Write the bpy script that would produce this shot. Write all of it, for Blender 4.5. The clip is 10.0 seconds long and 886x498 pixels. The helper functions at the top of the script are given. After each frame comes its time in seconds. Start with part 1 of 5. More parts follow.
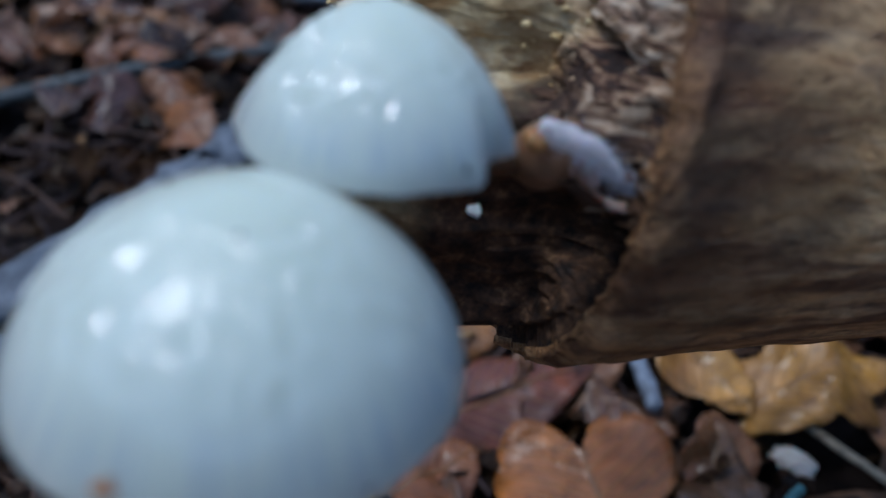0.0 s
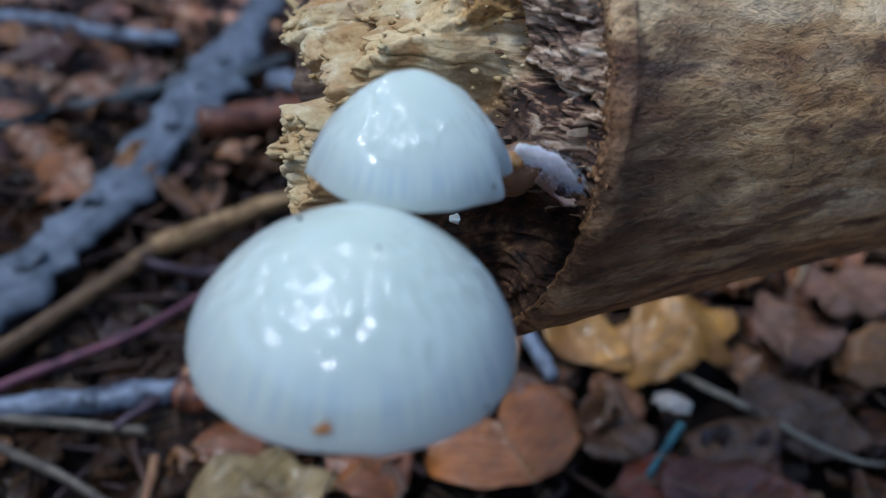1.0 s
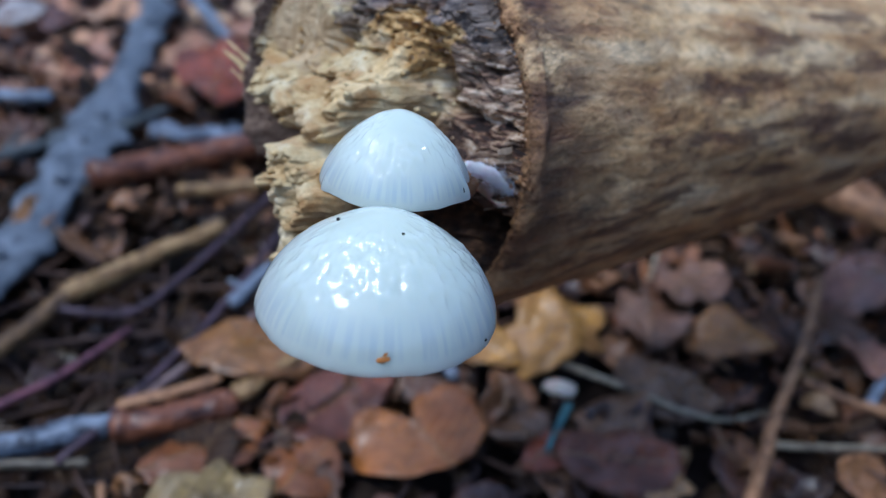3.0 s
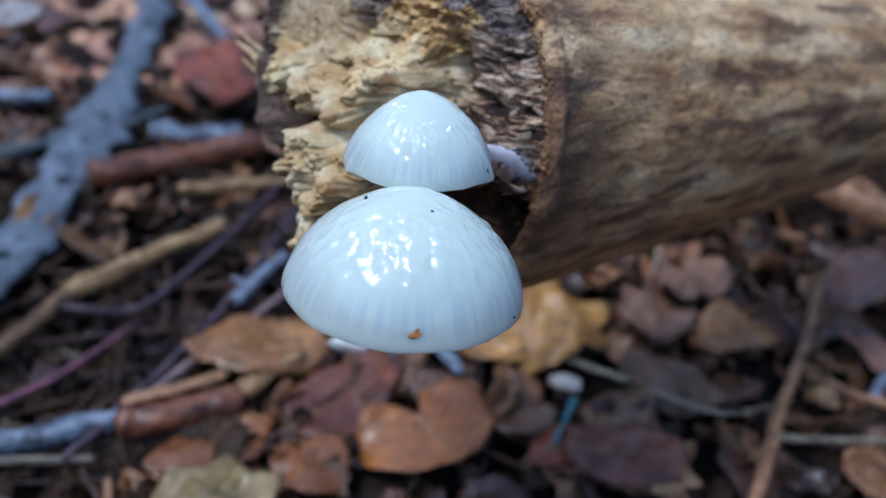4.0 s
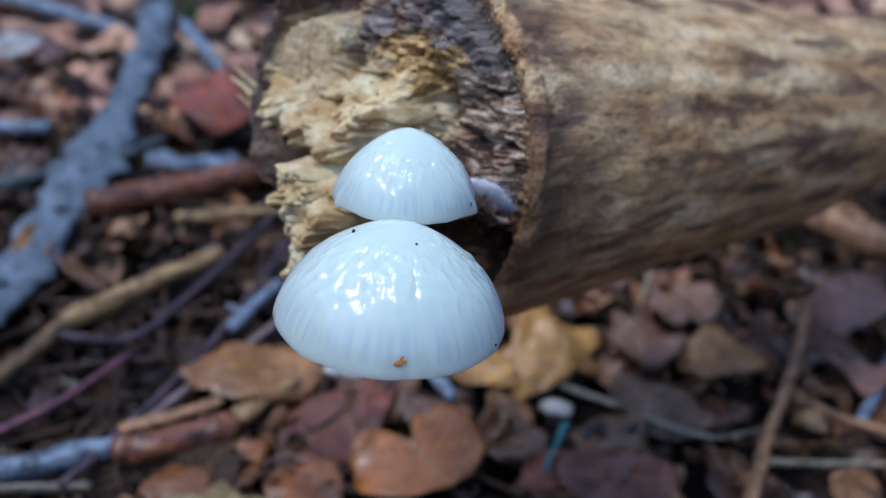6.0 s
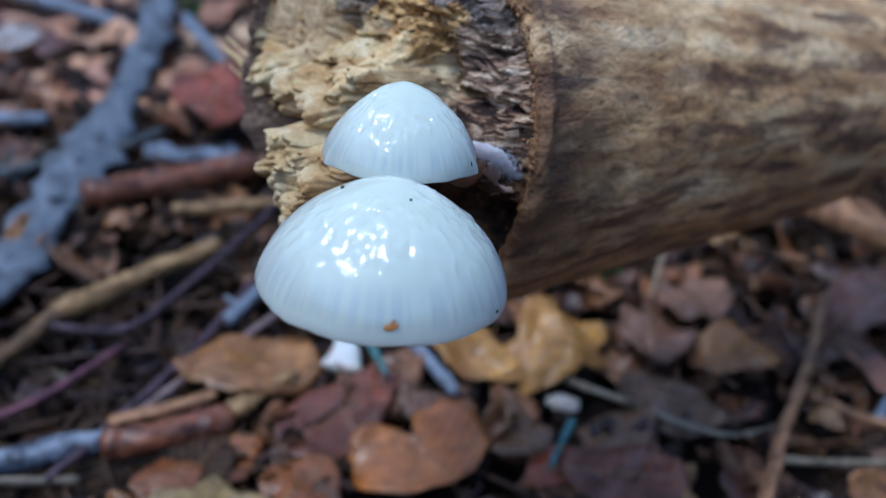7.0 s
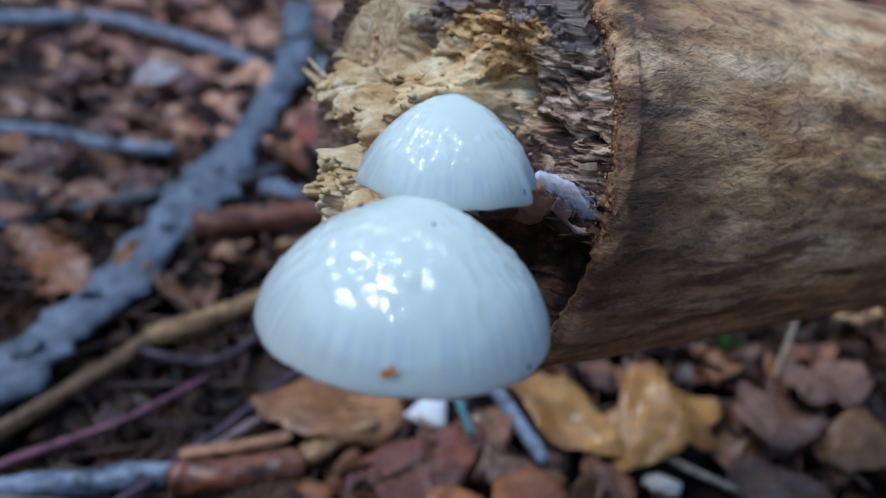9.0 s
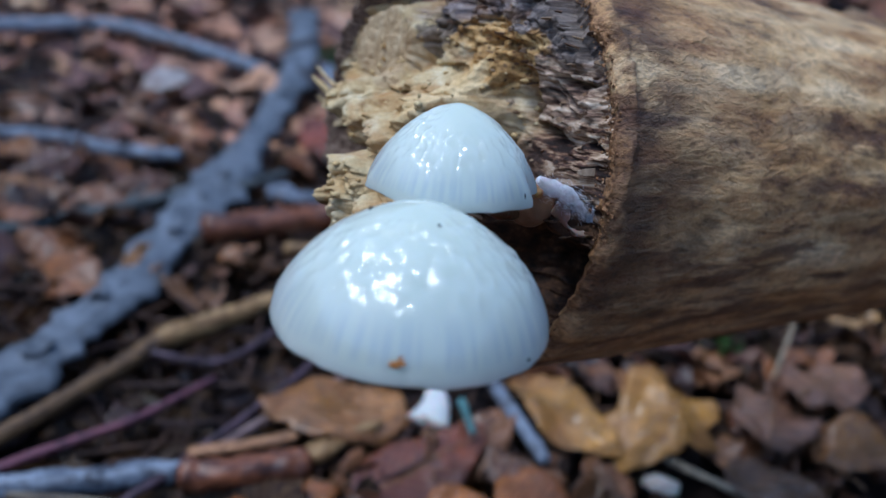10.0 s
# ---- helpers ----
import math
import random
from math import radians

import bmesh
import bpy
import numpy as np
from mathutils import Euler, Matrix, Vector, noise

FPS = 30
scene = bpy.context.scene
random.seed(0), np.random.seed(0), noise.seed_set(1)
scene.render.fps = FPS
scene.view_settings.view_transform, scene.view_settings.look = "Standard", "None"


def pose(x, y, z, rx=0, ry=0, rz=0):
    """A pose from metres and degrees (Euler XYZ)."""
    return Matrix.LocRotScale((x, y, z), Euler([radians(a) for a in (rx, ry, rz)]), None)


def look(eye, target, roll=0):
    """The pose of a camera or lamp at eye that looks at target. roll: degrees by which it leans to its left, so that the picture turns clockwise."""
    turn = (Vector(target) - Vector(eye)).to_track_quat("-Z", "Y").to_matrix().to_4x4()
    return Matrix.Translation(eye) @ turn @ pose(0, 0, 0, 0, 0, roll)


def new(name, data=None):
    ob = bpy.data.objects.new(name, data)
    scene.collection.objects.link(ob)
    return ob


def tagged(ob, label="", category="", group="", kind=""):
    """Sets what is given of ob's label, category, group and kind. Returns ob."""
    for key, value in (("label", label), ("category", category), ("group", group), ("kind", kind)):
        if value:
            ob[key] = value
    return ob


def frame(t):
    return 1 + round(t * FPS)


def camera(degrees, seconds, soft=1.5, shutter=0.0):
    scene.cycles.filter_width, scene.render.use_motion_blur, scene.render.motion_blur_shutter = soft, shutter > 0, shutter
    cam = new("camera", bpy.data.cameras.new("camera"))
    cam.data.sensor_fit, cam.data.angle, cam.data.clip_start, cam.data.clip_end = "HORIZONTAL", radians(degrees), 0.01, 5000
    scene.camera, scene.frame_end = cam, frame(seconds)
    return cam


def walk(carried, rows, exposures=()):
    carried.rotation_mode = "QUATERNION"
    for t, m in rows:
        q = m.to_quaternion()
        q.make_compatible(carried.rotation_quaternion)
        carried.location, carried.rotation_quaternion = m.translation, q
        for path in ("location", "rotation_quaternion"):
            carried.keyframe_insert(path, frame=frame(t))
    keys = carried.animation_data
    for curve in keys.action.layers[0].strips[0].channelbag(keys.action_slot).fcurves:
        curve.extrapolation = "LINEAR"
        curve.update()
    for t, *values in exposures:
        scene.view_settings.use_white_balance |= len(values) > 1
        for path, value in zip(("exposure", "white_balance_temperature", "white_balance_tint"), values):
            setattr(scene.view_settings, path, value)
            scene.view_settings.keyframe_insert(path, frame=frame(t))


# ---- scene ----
cam = camera(53.00, 10.0, soft=1.2)
PATH = [
    (0, (0.00712, 0.01982, 0.28727), (0.00008, 0.17384, 0.15988), 2.54),
    (0.5, (-0.00906, -0.00402, 0.29177), (0.00015, 0.15106, 0.16582), 2.55),
    (1, (-0.02447, -0.01212, 0.31000), (0.00556, 0.14245, 0.18668), 3.85),
    (1.5, (-0.04684, -0.02431, 0.30927), (-0.00217, 0.12906, 0.18891), 5.43),
    (2, (-0.05578, -0.04160, 0.32036), (-0.00162, 0.11117, 0.20320), 6.32),
    (2.5, (-0.05925, -0.05129, 0.33278), (0.00149, 0.10089, 0.21811), 6.36),
    (4, (-0.07130, -0.05299, 0.32592), (-0.00509, 0.09875, 0.21372), 6.52),
    (4.5, (-0.07234, -0.05834, 0.33072), (-0.00550, 0.09434, 0.22016), 6.44),
    (5, (-0.07335, -0.06015, 0.33194), (-0.00610, 0.09385, 0.22348), 6.28),
    (5.5, (-0.07298, -0.06131, 0.33511), (-0.00543, 0.09312, 0.22745), 6.28),
    (7, (-0.06550, -0.05325, 0.31547), (0.00086, 0.10280, 0.20942), 6.19),
    (7.5, (-0.05916, -0.05147, 0.30739), (0.00417, 0.10704, 0.20315), 5.98),
    (8, (-0.04592, -0.04820, 0.29941), (0.00992, 0.11444, 0.19727), 5.31),
    (8.5, (-0.04267, -0.04571, 0.29745), (0.00342, 0.12121, 0.19739), 4.69),
    (9, (-0.04024, -0.03782, 0.29918), (-0.00213, 0.13267, 0.20180), 4.99),
    (9.5, (-0.03373, -0.04148, 0.30588), (0.00101, 0.13053, 0.20994), 5.35),
    (10, (-0.04231, -0.04596, 0.30270), (-0.00487, 0.12528, 0.20639), 5.09),
]
EXPOSURES = [(0.0, 0.0, 5550, 5), (1.0, 0.15, 5550, 5), (1.5, 0.26, 5400, 5), (2.5, 0.38, 5380, 6), (5.5, 0.43, 5330, 6), (8.0, 0.32, 5380, 6), (10.0, 0.28, 5400, 6)]
walk(cam, [(t, look(eye, target, roll)) for t, eye, target, roll in PATH], EXPOSURES)
cam.data.dof.use_dof = True
cam.data.dof.focus_distance = 0.192
cam.data.dof.aperture_fstop = 10.0

# ---- light ----
SUN_EL, SUN_AZ = 68.0, -95.0
world = bpy.data.worlds.new("sky")
scene.world = world
world.use_nodes = True
wn = world.node_tree
bg = wn.nodes["Background"]
sky = wn.nodes.new("ShaderNodeTexSky")
sky.sky_type = "NISHITA"
sky.sun_disc = False
sky.sun_elevation = radians(SUN_EL)
sky.sun_rotation = radians(SUN_AZ)
wn.links.new(sky.outputs[0], bg.inputs[0])
bg.inputs[1].default_value = 0.235
sun = new("sun", bpy.data.lights.new("sun", "SUN"))
sun.data.energy = 1.42
sun.data.angle = radians(18)
sun.data.color = (1.0, 0.98, 0.95)
sun.matrix_world = pose(0, 0, 3, 0, 0, -SUN_AZ) @ pose(0, 0, 0, -(90 - SUN_EL), 0, 0)


# ---- material helpers ----
class Nodes:
    """A material and short names for its nodes."""

    def __init__(self, name):
        self.mat = bpy.data.materials.new(name)
        self.mat.use_nodes = True
        self.t = self.mat.node_tree
        self.bsdf = self.t.nodes["Principled BSDF"]

    def put(self, socket, value):
        if isinstance(value, bpy.types.NodeSocket):
            self.t.links.new(value, socket)
        elif isinstance(value, (tuple, list)) and len(value) == 3 and socket.type == "RGBA":
            socket.default_value = (*value, 1)
        else:
            socket.default_value = value

    def node(self, kind, **values):
        n = self.t.nodes.new(kind)
        for k, v in values.items():
            self.put(n.inputs[k.replace("_", " ")], v)
        return n

    def set(self, **values):
        for k, v in values.items():
            self.put(self.bsdf.inputs[k.replace("_", " ")], v)
        return self

    def coords(self, which="Object", scale=(1, 1, 1)):
        c = self.t.nodes.new("ShaderNodeTexCoord")
        m = self.node("ShaderNodeMapping", Vector=c.outputs[which], Scale=scale)
        return m.outputs[0]

    def noise(self, scale, vec=None, detail=4.0, rough=0.6, distort=0.0):
        n = self.node("ShaderNodeTexNoise", Scale=scale, Detail=detail, Roughness=rough, Distortion=distort)
        if vec is not None:
            self.put(n.inputs["Vector"], vec)
        return n.outputs["Fac"]

    def voronoi(self, scale, vec=None, feature="F1", out="Distance"):
        n = self.node("ShaderNodeTexVoronoi", Scale=scale)
        n.feature = feature
        if vec is not None:
            self.put(n.inputs["Vector"], vec)
        return n.outputs[out]

    def ramp(self, fac, stops):
        n = self.node("ShaderNodeValToRGB", Fac=fac)
        el = n.color_ramp.elements
        while len(el) < len(stops):
            el.new(0.5)
        for e, (p, c) in zip(el, stops):
            e.position = p
            e.color = (*c, 1) if isinstance(c, tuple) else (c, c, c, 1)
        return n.outputs[0]

    def mix(self, fac, a, b, how="MIX"):
        n = self.t.nodes.new("ShaderNodeMix")
        n.data_type = "RGBA"
        n.blend_type = how
        self.put(n.inputs[0], fac)
        self.put(n.inputs[6], a)
        self.put(n.inputs[7], b)
        return n.outputs[2]

    def math(self, op, a, b=0.0, c=0.0):
        n = self.t.nodes.new("ShaderNodeMath")
        n.operation = op
        self.put(n.inputs[0], a)
        self.put(n.inputs[1], b)
        self.put(n.inputs[2], c)
        return n.outputs[0]

    def bump(self, height, strength=0.5, distance=0.001, normal=None):
        n = self.node("ShaderNodeBump", Height=height, Strength=strength, Distance=distance)
        if normal is not None:
            self.put(n.inputs["Normal"], normal)
        return n.outputs[0]

    def split(self, vec):
        n = self.node("ShaderNodeSeparateXYZ", Vector=vec)
        return n.outputs[0], n.outputs[1], n.outputs[2]


def make_cap_material():
    """Wet white flesh under clear slime."""
    m = Nodes("wet_white_cap")
    o = m.coords()
    x, y, z = m.split(o)
    ang = m.math("ARCTAN2", y, x)
    rad = m.math("SQRT", m.math("ADD", m.math("MULTIPLY", x, x), m.math("MULTIPLY", y, y)))
    # radial coordinates in units of the cap: object coordinates are scaled to a cap radius of one
    ring = m.node("ShaderNodeCombineXYZ", X=m.math("MULTIPLY", ang, 9.0), Y=m.math("MULTIPLY", rad, 1.2), Z=0.0).outputs[0]
    stripes = m.noise(1.6, ring, 2.0, 0.5)
    edge = m.ramp(rad, [(0.80, 0.0), (0.93, 1.0), (0.975, 0.9), (0.99, 0.0)])
    striae = m.math("MULTIPLY", m.ramp(stripes, [(0.42, 0.0), (0.6, 1.0)]), edge)
    cloud = m.noise(2.2, o, 3.0, 0.5)
    base = m.mix(cloud, (0.50, 0.55, 0.475), (0.57, 0.61, 0.535))
    top = m.ramp(rad, [(0.1, 1.0), (0.85, 0.0)])
    base = m.mix(m.math("MULTIPLY", top, 0.7), base, (0.58, 0.61, 0.46))
    base = m.mix(m.math("MULTIPLY", striae, 0.45), base, (0.36, 0.42, 0.47))
    dome = m.node("ShaderNodeCombineXYZ", X=x, Y=y, Z=m.math("MULTIPLY_ADD", z, 1.25, 0.10)).outputs[0]
    turned = m.node("ShaderNodeVectorTransform", Vector=dome)
    turned.vector_type, turned.convert_from, turned.convert_to = "NORMAL", "OBJECT", "WORLD"
    soft = m.bump(cloud, 0.2, 0.0003, turned.outputs[0])
    m.set(Base_Color=base, Roughness=0.65, Specular_IOR_Level=0.1, Normal=soft, Subsurface_Weight=0.85, Subsurface_Scale=0.006,
          Subsurface_Radius=(1.0, 0.95, 0.9), Coat_Weight=1.0, Coat_Roughness=0.04, Coat_IOR=1.6)
    return m.mat


def make_plain_fungus(name, a, b, rough=0.5, sss=0.4):
    m = Nodes(name)
    o = m.coords()
    n = m.noise(180.0, o, 4.0, 0.6)
    f = m.noise(700.0, m.coords(scale=(1, 1, 0.2)), 3.0, 0.6)
    m.set(Base_Color=m.mix(n, a, b), Roughness=rough, Subsurface_Weight=sss, Subsurface_Scale=0.003, Normal=m.bump(f, 0.4, 0.0006))
    return m.mat


def make_bark_material():
    """Old debarked wood: tan and orange-brown, streaked along the grain, with dark wet stains behind the broken edge."""
    m = Nodes("weathered_wood")
    o = m.coords()
    x, y, z = m.split(o)
    s = m.math("ADD", x, 0.1)
    bend = m.noise(18.0, o, 2.0, 0.5)
    sway = m.math("MULTIPLY", m.math("SUBTRACT", bend, 0.5), 0.007)
    ow = m.node("ShaderNodeCombineXYZ", X=x, Y=m.math("ADD", y, sway), Z=m.math("ADD", z, sway)).outputs[0]

    def streak(along, across, detail=6.0, rough=0.62, distort=0.1):
        return m.noise(1.0, m.node("ShaderNodeMapping", Vector=ow, Scale=(along, across, across)).outputs[0], detail, rough, distort)

    grain = streak(60, 190, 7.0, 0.66)
    wide = streak(22, 52, 5.0, 0.6, 0.15)
    fine = streak(380, 900, 4.0, 0.7, 0.1)
    # mottled wood: cream, tan, ochre and mauve blotches, blue-grey flecks, slanting wrinkles
    mottle = m.noise(1.0, m.node("ShaderNodeMapping", Vector=ow, Scale=(55, 95, 95)).outputs[0], 6.0, 0.66, 0.35)
    c = m.ramp(mottle, [(0.34, (0.27, 0.135, 0.060)), (0.45, (0.50, 0.31, 0.150)), (0.54, (0.57, 0.385, 0.20)), (0.66, (0.69, 0.52, 0.32))])
    c = m.mix(m.ramp(m.noise(48.0, m.coords(scale=(0.7, 1, 1.2)), 5.0, 0.6, 0.3), [(0.48, 0.0), (0.62, 0.7)]), c, m.ramp(grain, [(0.38, (0.34, 0.155, 0.045)), (0.6, (0.64, 0.41, 0.16))]))
    c = m.mix(m.ramp(m.noise(33.0, m.coords(scale=(0.8, 1.2, 1)), 4.0, 0.6, 0.3), [(0.52, 0.0), (0.66, 0.4)]), c, m.ramp(grain, [(0.36, (0.20, 0.125, 0.095)), (0.62, (0.46, 0.35, 0.27))]))
    c = m.mix(m.ramp(m.noise(1.0, m.coords(scale=(80, 130, 110)), 5.0, 0.65, 0.3), [(0.54, 0.0), (0.62, 0.75)]), c, (0.11, 0.072, 0.062))
    spot = m.ramp(m.noise(1.0, m.coords(scale=(210, 330, 330)), 4.0, 0.65, 0.2), [(0.54, 0.0), (0.62, 0.7)])
    c = m.mix(spot, c, (0.11, 0.07, 0.055))
    band = streak(13, 90, 6.0, 0.64, 0.12)
    c = m.mix(0.55, c, m.ramp(band, [(0.39, (0.10, 0.045, 0.022)), (0.46, (0.38, 0.205, 0.085)), (0.53, (0.60, 0.395, 0.19)), (0.63, (0.74, 0.57, 0.35))]))
    c = m.mix(m.ramp(streak(20, 110, 5.0, 0.62, 0.15), [(0.53, 0.0), (0.60, 0.75)]), c, (0.085, 0.046, 0.034))
    c = m.mix(1.0, c, (1.12, 1.05, 0.96), "MULTIPLY")
    slant = m.node("ShaderNodeCombineXYZ", X=m.math("MULTIPLY", m.math("MULTIPLY_ADD", z, 0.35, x), 80.0), Y=m.math("MULTIPLY", y, 150.0), Z=m.math("MULTIPLY", m.math("MULTIPLY_ADD", x, -0.35, z), 280.0)).outputs[0]
    wrinkle = m.noise(1.0, slant, 5.0, 0.62, 0.3)
    c = m.mix(0.25, c, m.ramp(wrinkle, [(0.38, 0.38), (0.52, 1.08)]), "MULTIPLY")
    big = streak(36, 62, 5.0, 0.66, 0.2)
    near = m.ramp(m.math("ADD", s, m.math("MULTIPLY", m.math("SUBTRACT", wide, 0.5), 0.04)), [(0.0, 0.95), (0.018, 0.68), (0.036, 0.22), (0.3, 0.14)])
    stain = m.ramp(big, [(0.45, 0.0), (0.535, 1.0)])
    c = m.mix(m.math("MULTIPLY", stain, near), c, m.mix(m.ramp(grain, [(0.4, 0.0), (0.6, 1.0)]), (0.030, 0.020, 0.022), (0.105, 0.045, 0.028)))
    # underside: redder brown wood, with a little of its shade put into the colour
    under = m.ramp(m.math("ADD", m.math("MULTIPLY", z, -1.0), m.math("MULTIPLY", m.math("SUBTRACT", big, 0.5), 0.05)), [(0.012, 0.0), (0.036, 0.15)])
    c = m.mix(under, c, (0.17, 0.070, 0.028))
    # a dark wet stain below the withered mushroom
    ds = m.math("DIVIDE", m.math("SUBTRACT", m.math("ADD", s, m.math("MULTIPLY", m.math("SUBTRACT", big, 0.5), 0.07)), 0.022), 0.026)
    dz = m.math("DIVIDE", m.math("ADD", m.math("ADD", z, m.math("MULTIPLY", m.math("SUBTRACT", wide, 0.5), 0.05)), 0.006), 0.028)
    soak = m.ramp(m.math("ADD", m.math("MULTIPLY", ds, ds), m.math("MULTIPLY", dz, dz)), [(0.45, 0.62), (1.1, 0.0)])
    c = m.mix(soak, c, m.mix(m.ramp(grain, [(0.4, 0.0), (0.6, 1.0)]), (0.032, 0.019, 0.015), (0.12, 0.055, 0.028)))
    # the rough orange-brown lip
    lip = m.math("ADD", s, m.math("MULTIPLY", m.math("SUBTRACT", grain, 0.5), 0.014))
    c = m.mix(m.ramp(lip, [(0.0098, 0.9), (0.0120, 0.0)]), c, m.ramp(fine, [(0.35, (0.15, 0.060, 0.022)), (0.6, (0.46, 0.24, 0.10))]))
    c = m.mix(0.4, c, m.ramp(fine, [(0.36, 0.42), (0.52, 1.12)]), "MULTIPLY")
    # old grey-brown bark is left on the far side
    far = m.ramp(m.math("ADD", y, m.math("MULTIPLY", m.math("SUBTRACT", grain, 0.5), 0.02)), [(0.020, 0.0), (0.030, 0.85)])
    c = m.mix(far, c, m.ramp(fine, [(0.34, (0.045, 0.030, 0.024)), (0.52, (0.17, 0.12, 0.095)), (0.68, (0.36, 0.28, 0.22))]))
    h = m.math("ADD", m.math("ADD", m.math("MULTIPLY", wrinkle, 0.3), mottle), m.math("ADD", m.math("MULTIPLY", fine, 0.3), m.math("MULTIPLY", spot, -0.15)))
    m.set(Base_Color=c, Roughness=m.ramp(grain, [(0.35, 0.45), (0.65, 0.75)]), Normal=m.bump(h, 0.9, 0.0020), Specular_IOR_Level=0.22)
    return m.mat


def make_end_material():
    """The rotten broken end: pale crumbly heartwood, dark wet sapwood with bleached fibres, grey top; recess shade
    coloured in below.
    """
    m = Nodes("rotten_end_wood")
    o = m.coords()
    x, y, z = m.split(o)
    warp = m.noise(90.0, o, 3.0, 0.6)
    yy = m.math("ADD", y, m.math("MULTIPLY", m.math("SUBTRACT", warp, 0.5), 0.022))
    zz = m.math("ADD", z, m.math("MULTIPLY", m.math("SUBTRACT", m.noise(70.0, m.coords(scale=(1, 1.3, 1)), 3.0, 0.6), 0.5), 0.022))
    chunk = m.noise(1.0, m.coords(scale=(80, 75, 120)), 5.0, 0.6, 0.0)
    fine = m.noise(900.0, o, 4.0, 0.7)
    pale = m.ramp(chunk, [(0.32, (0.27, 0.14, 0.048)), (0.42, (0.47, 0.31, 0.135)), (0.54, (0.60, 0.45, 0.235)), (0.68, (0.70, 0.59, 0.38))])
    pale = m.mix(m.ramp(m.noise(75.0, o, 3.0, 0.5), [(0.58, 0.0), (0.74, 0.25)]), pale, (0.52, 0.50, 0.28))
    rust = m.ramp(m.noise(1.0, m.coords(scale=(90, 80, 130)), 4.0, 0.6, 0.1), [(0.48, 0.0), (0.64, 0.7)])
    pale = m.mix(rust, pale, (0.40, 0.21, 0.075))
    pale = m.mix(m.ramp(m.noise(1.0, m.coords(scale=(130, 110, 260)), 4.0, 0.6), [(0.58, 0.0), (0.68, 0.6)]), pale, (0.20, 0.10, 0.038))
    # a plain tan face at the far upper side
    ty = m.math("DIVIDE", m.math("SUBTRACT", yy, 0.0245), 0.0165)
    tz = m.math("DIVIDE", m.math("SUBTRACT", zz, 0.022), 0.0115)
    tan = m.ramp(m.math("ADD", m.math("MULTIPLY", ty, ty), m.math("MULTIPLY", tz, tz)), [(0.7, 1.0), (1.0, 0.0)])
    pale = m.mix(tan, pale, m.ramp(m.noise(1.0, m.coords(scale=(60, 420, 60)), 5.0, 0.65), [(0.34, (0.40, 0.26, 0.13)), (0.5, (0.50, 0.35, 0.19)), (0.66, (0.57, 0.43, 0.26))]))
    along = m.node("ShaderNodeCombineXYZ", X=x, Y=y, Z=m.math("MULTIPLY_ADD", y, 0.2, z)).outputs[0]
    fib = m.noise(1.0, m.node("ShaderNodeMapping", Vector=along, Scale=(60, 110, 560)).outputs[0], 6.0, 0.65, 0.2)
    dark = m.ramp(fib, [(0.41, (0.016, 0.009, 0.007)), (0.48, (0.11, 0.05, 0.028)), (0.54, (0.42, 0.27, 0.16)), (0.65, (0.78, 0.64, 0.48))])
    # lower front: dark wet wood, blackened further with the hollow's shade
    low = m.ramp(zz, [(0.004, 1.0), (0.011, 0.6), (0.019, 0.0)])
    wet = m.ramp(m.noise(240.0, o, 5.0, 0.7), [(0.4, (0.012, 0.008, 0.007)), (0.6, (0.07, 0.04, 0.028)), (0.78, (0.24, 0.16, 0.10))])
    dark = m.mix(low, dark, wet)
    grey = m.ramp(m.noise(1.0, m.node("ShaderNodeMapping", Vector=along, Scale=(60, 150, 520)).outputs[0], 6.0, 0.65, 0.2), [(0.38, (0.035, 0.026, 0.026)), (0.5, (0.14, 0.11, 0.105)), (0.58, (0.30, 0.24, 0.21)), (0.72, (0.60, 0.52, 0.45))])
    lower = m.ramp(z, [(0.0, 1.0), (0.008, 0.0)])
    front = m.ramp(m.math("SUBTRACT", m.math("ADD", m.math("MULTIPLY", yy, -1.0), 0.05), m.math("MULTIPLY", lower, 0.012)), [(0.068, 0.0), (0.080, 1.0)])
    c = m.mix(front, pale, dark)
    # deep lower walls: rotten brown, with the recess shade put into the colour
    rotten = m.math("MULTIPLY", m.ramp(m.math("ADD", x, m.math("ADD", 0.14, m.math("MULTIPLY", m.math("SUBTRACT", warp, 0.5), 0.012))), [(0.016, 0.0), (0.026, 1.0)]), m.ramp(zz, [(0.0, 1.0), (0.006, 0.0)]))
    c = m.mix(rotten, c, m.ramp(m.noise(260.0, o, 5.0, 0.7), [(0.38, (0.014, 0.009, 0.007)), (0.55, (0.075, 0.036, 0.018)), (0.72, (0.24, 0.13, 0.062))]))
    top = m.ramp(zz, [(0.033, 0.0), (0.038, 1.0)])
    umber = m.ramp(m.noise(1.0, m.node("ShaderNodeMapping", Vector=along, Scale=(60, 90, 330)).outputs[0], 6.0, 0.66, 0.3), [(0.38, (0.05, 0.026, 0.018)), (0.47, (0.19, 0.105, 0.062)), (0.56, (0.40, 0.28, 0.19)), (0.68, (0.68, 0.57, 0.45))])
    c = m.mix(top, c, m.mix(m.ramp(m.noise(65.0, o, 3.0, 0.6), [(0.46, 0.0), (0.58, 1.0)]), umber, grey))

    def blot(hc, vc, rh, rv, lean=0.0):
        """An uneven patch of the face round (hc, vc)."""
        dh = m.math("DIVIDE", m.math("SUBTRACT", m.math("MULTIPLY", yy, -1.0), hc), rh)
        dv = m.math("DIVIDE", m.math("SUBTRACT", m.math("SUBTRACT", zz, vc), m.math("MULTIPLY", m.math("SUBTRACT", m.math("MULTIPLY", y, -1.0), hc), lean)), rv)
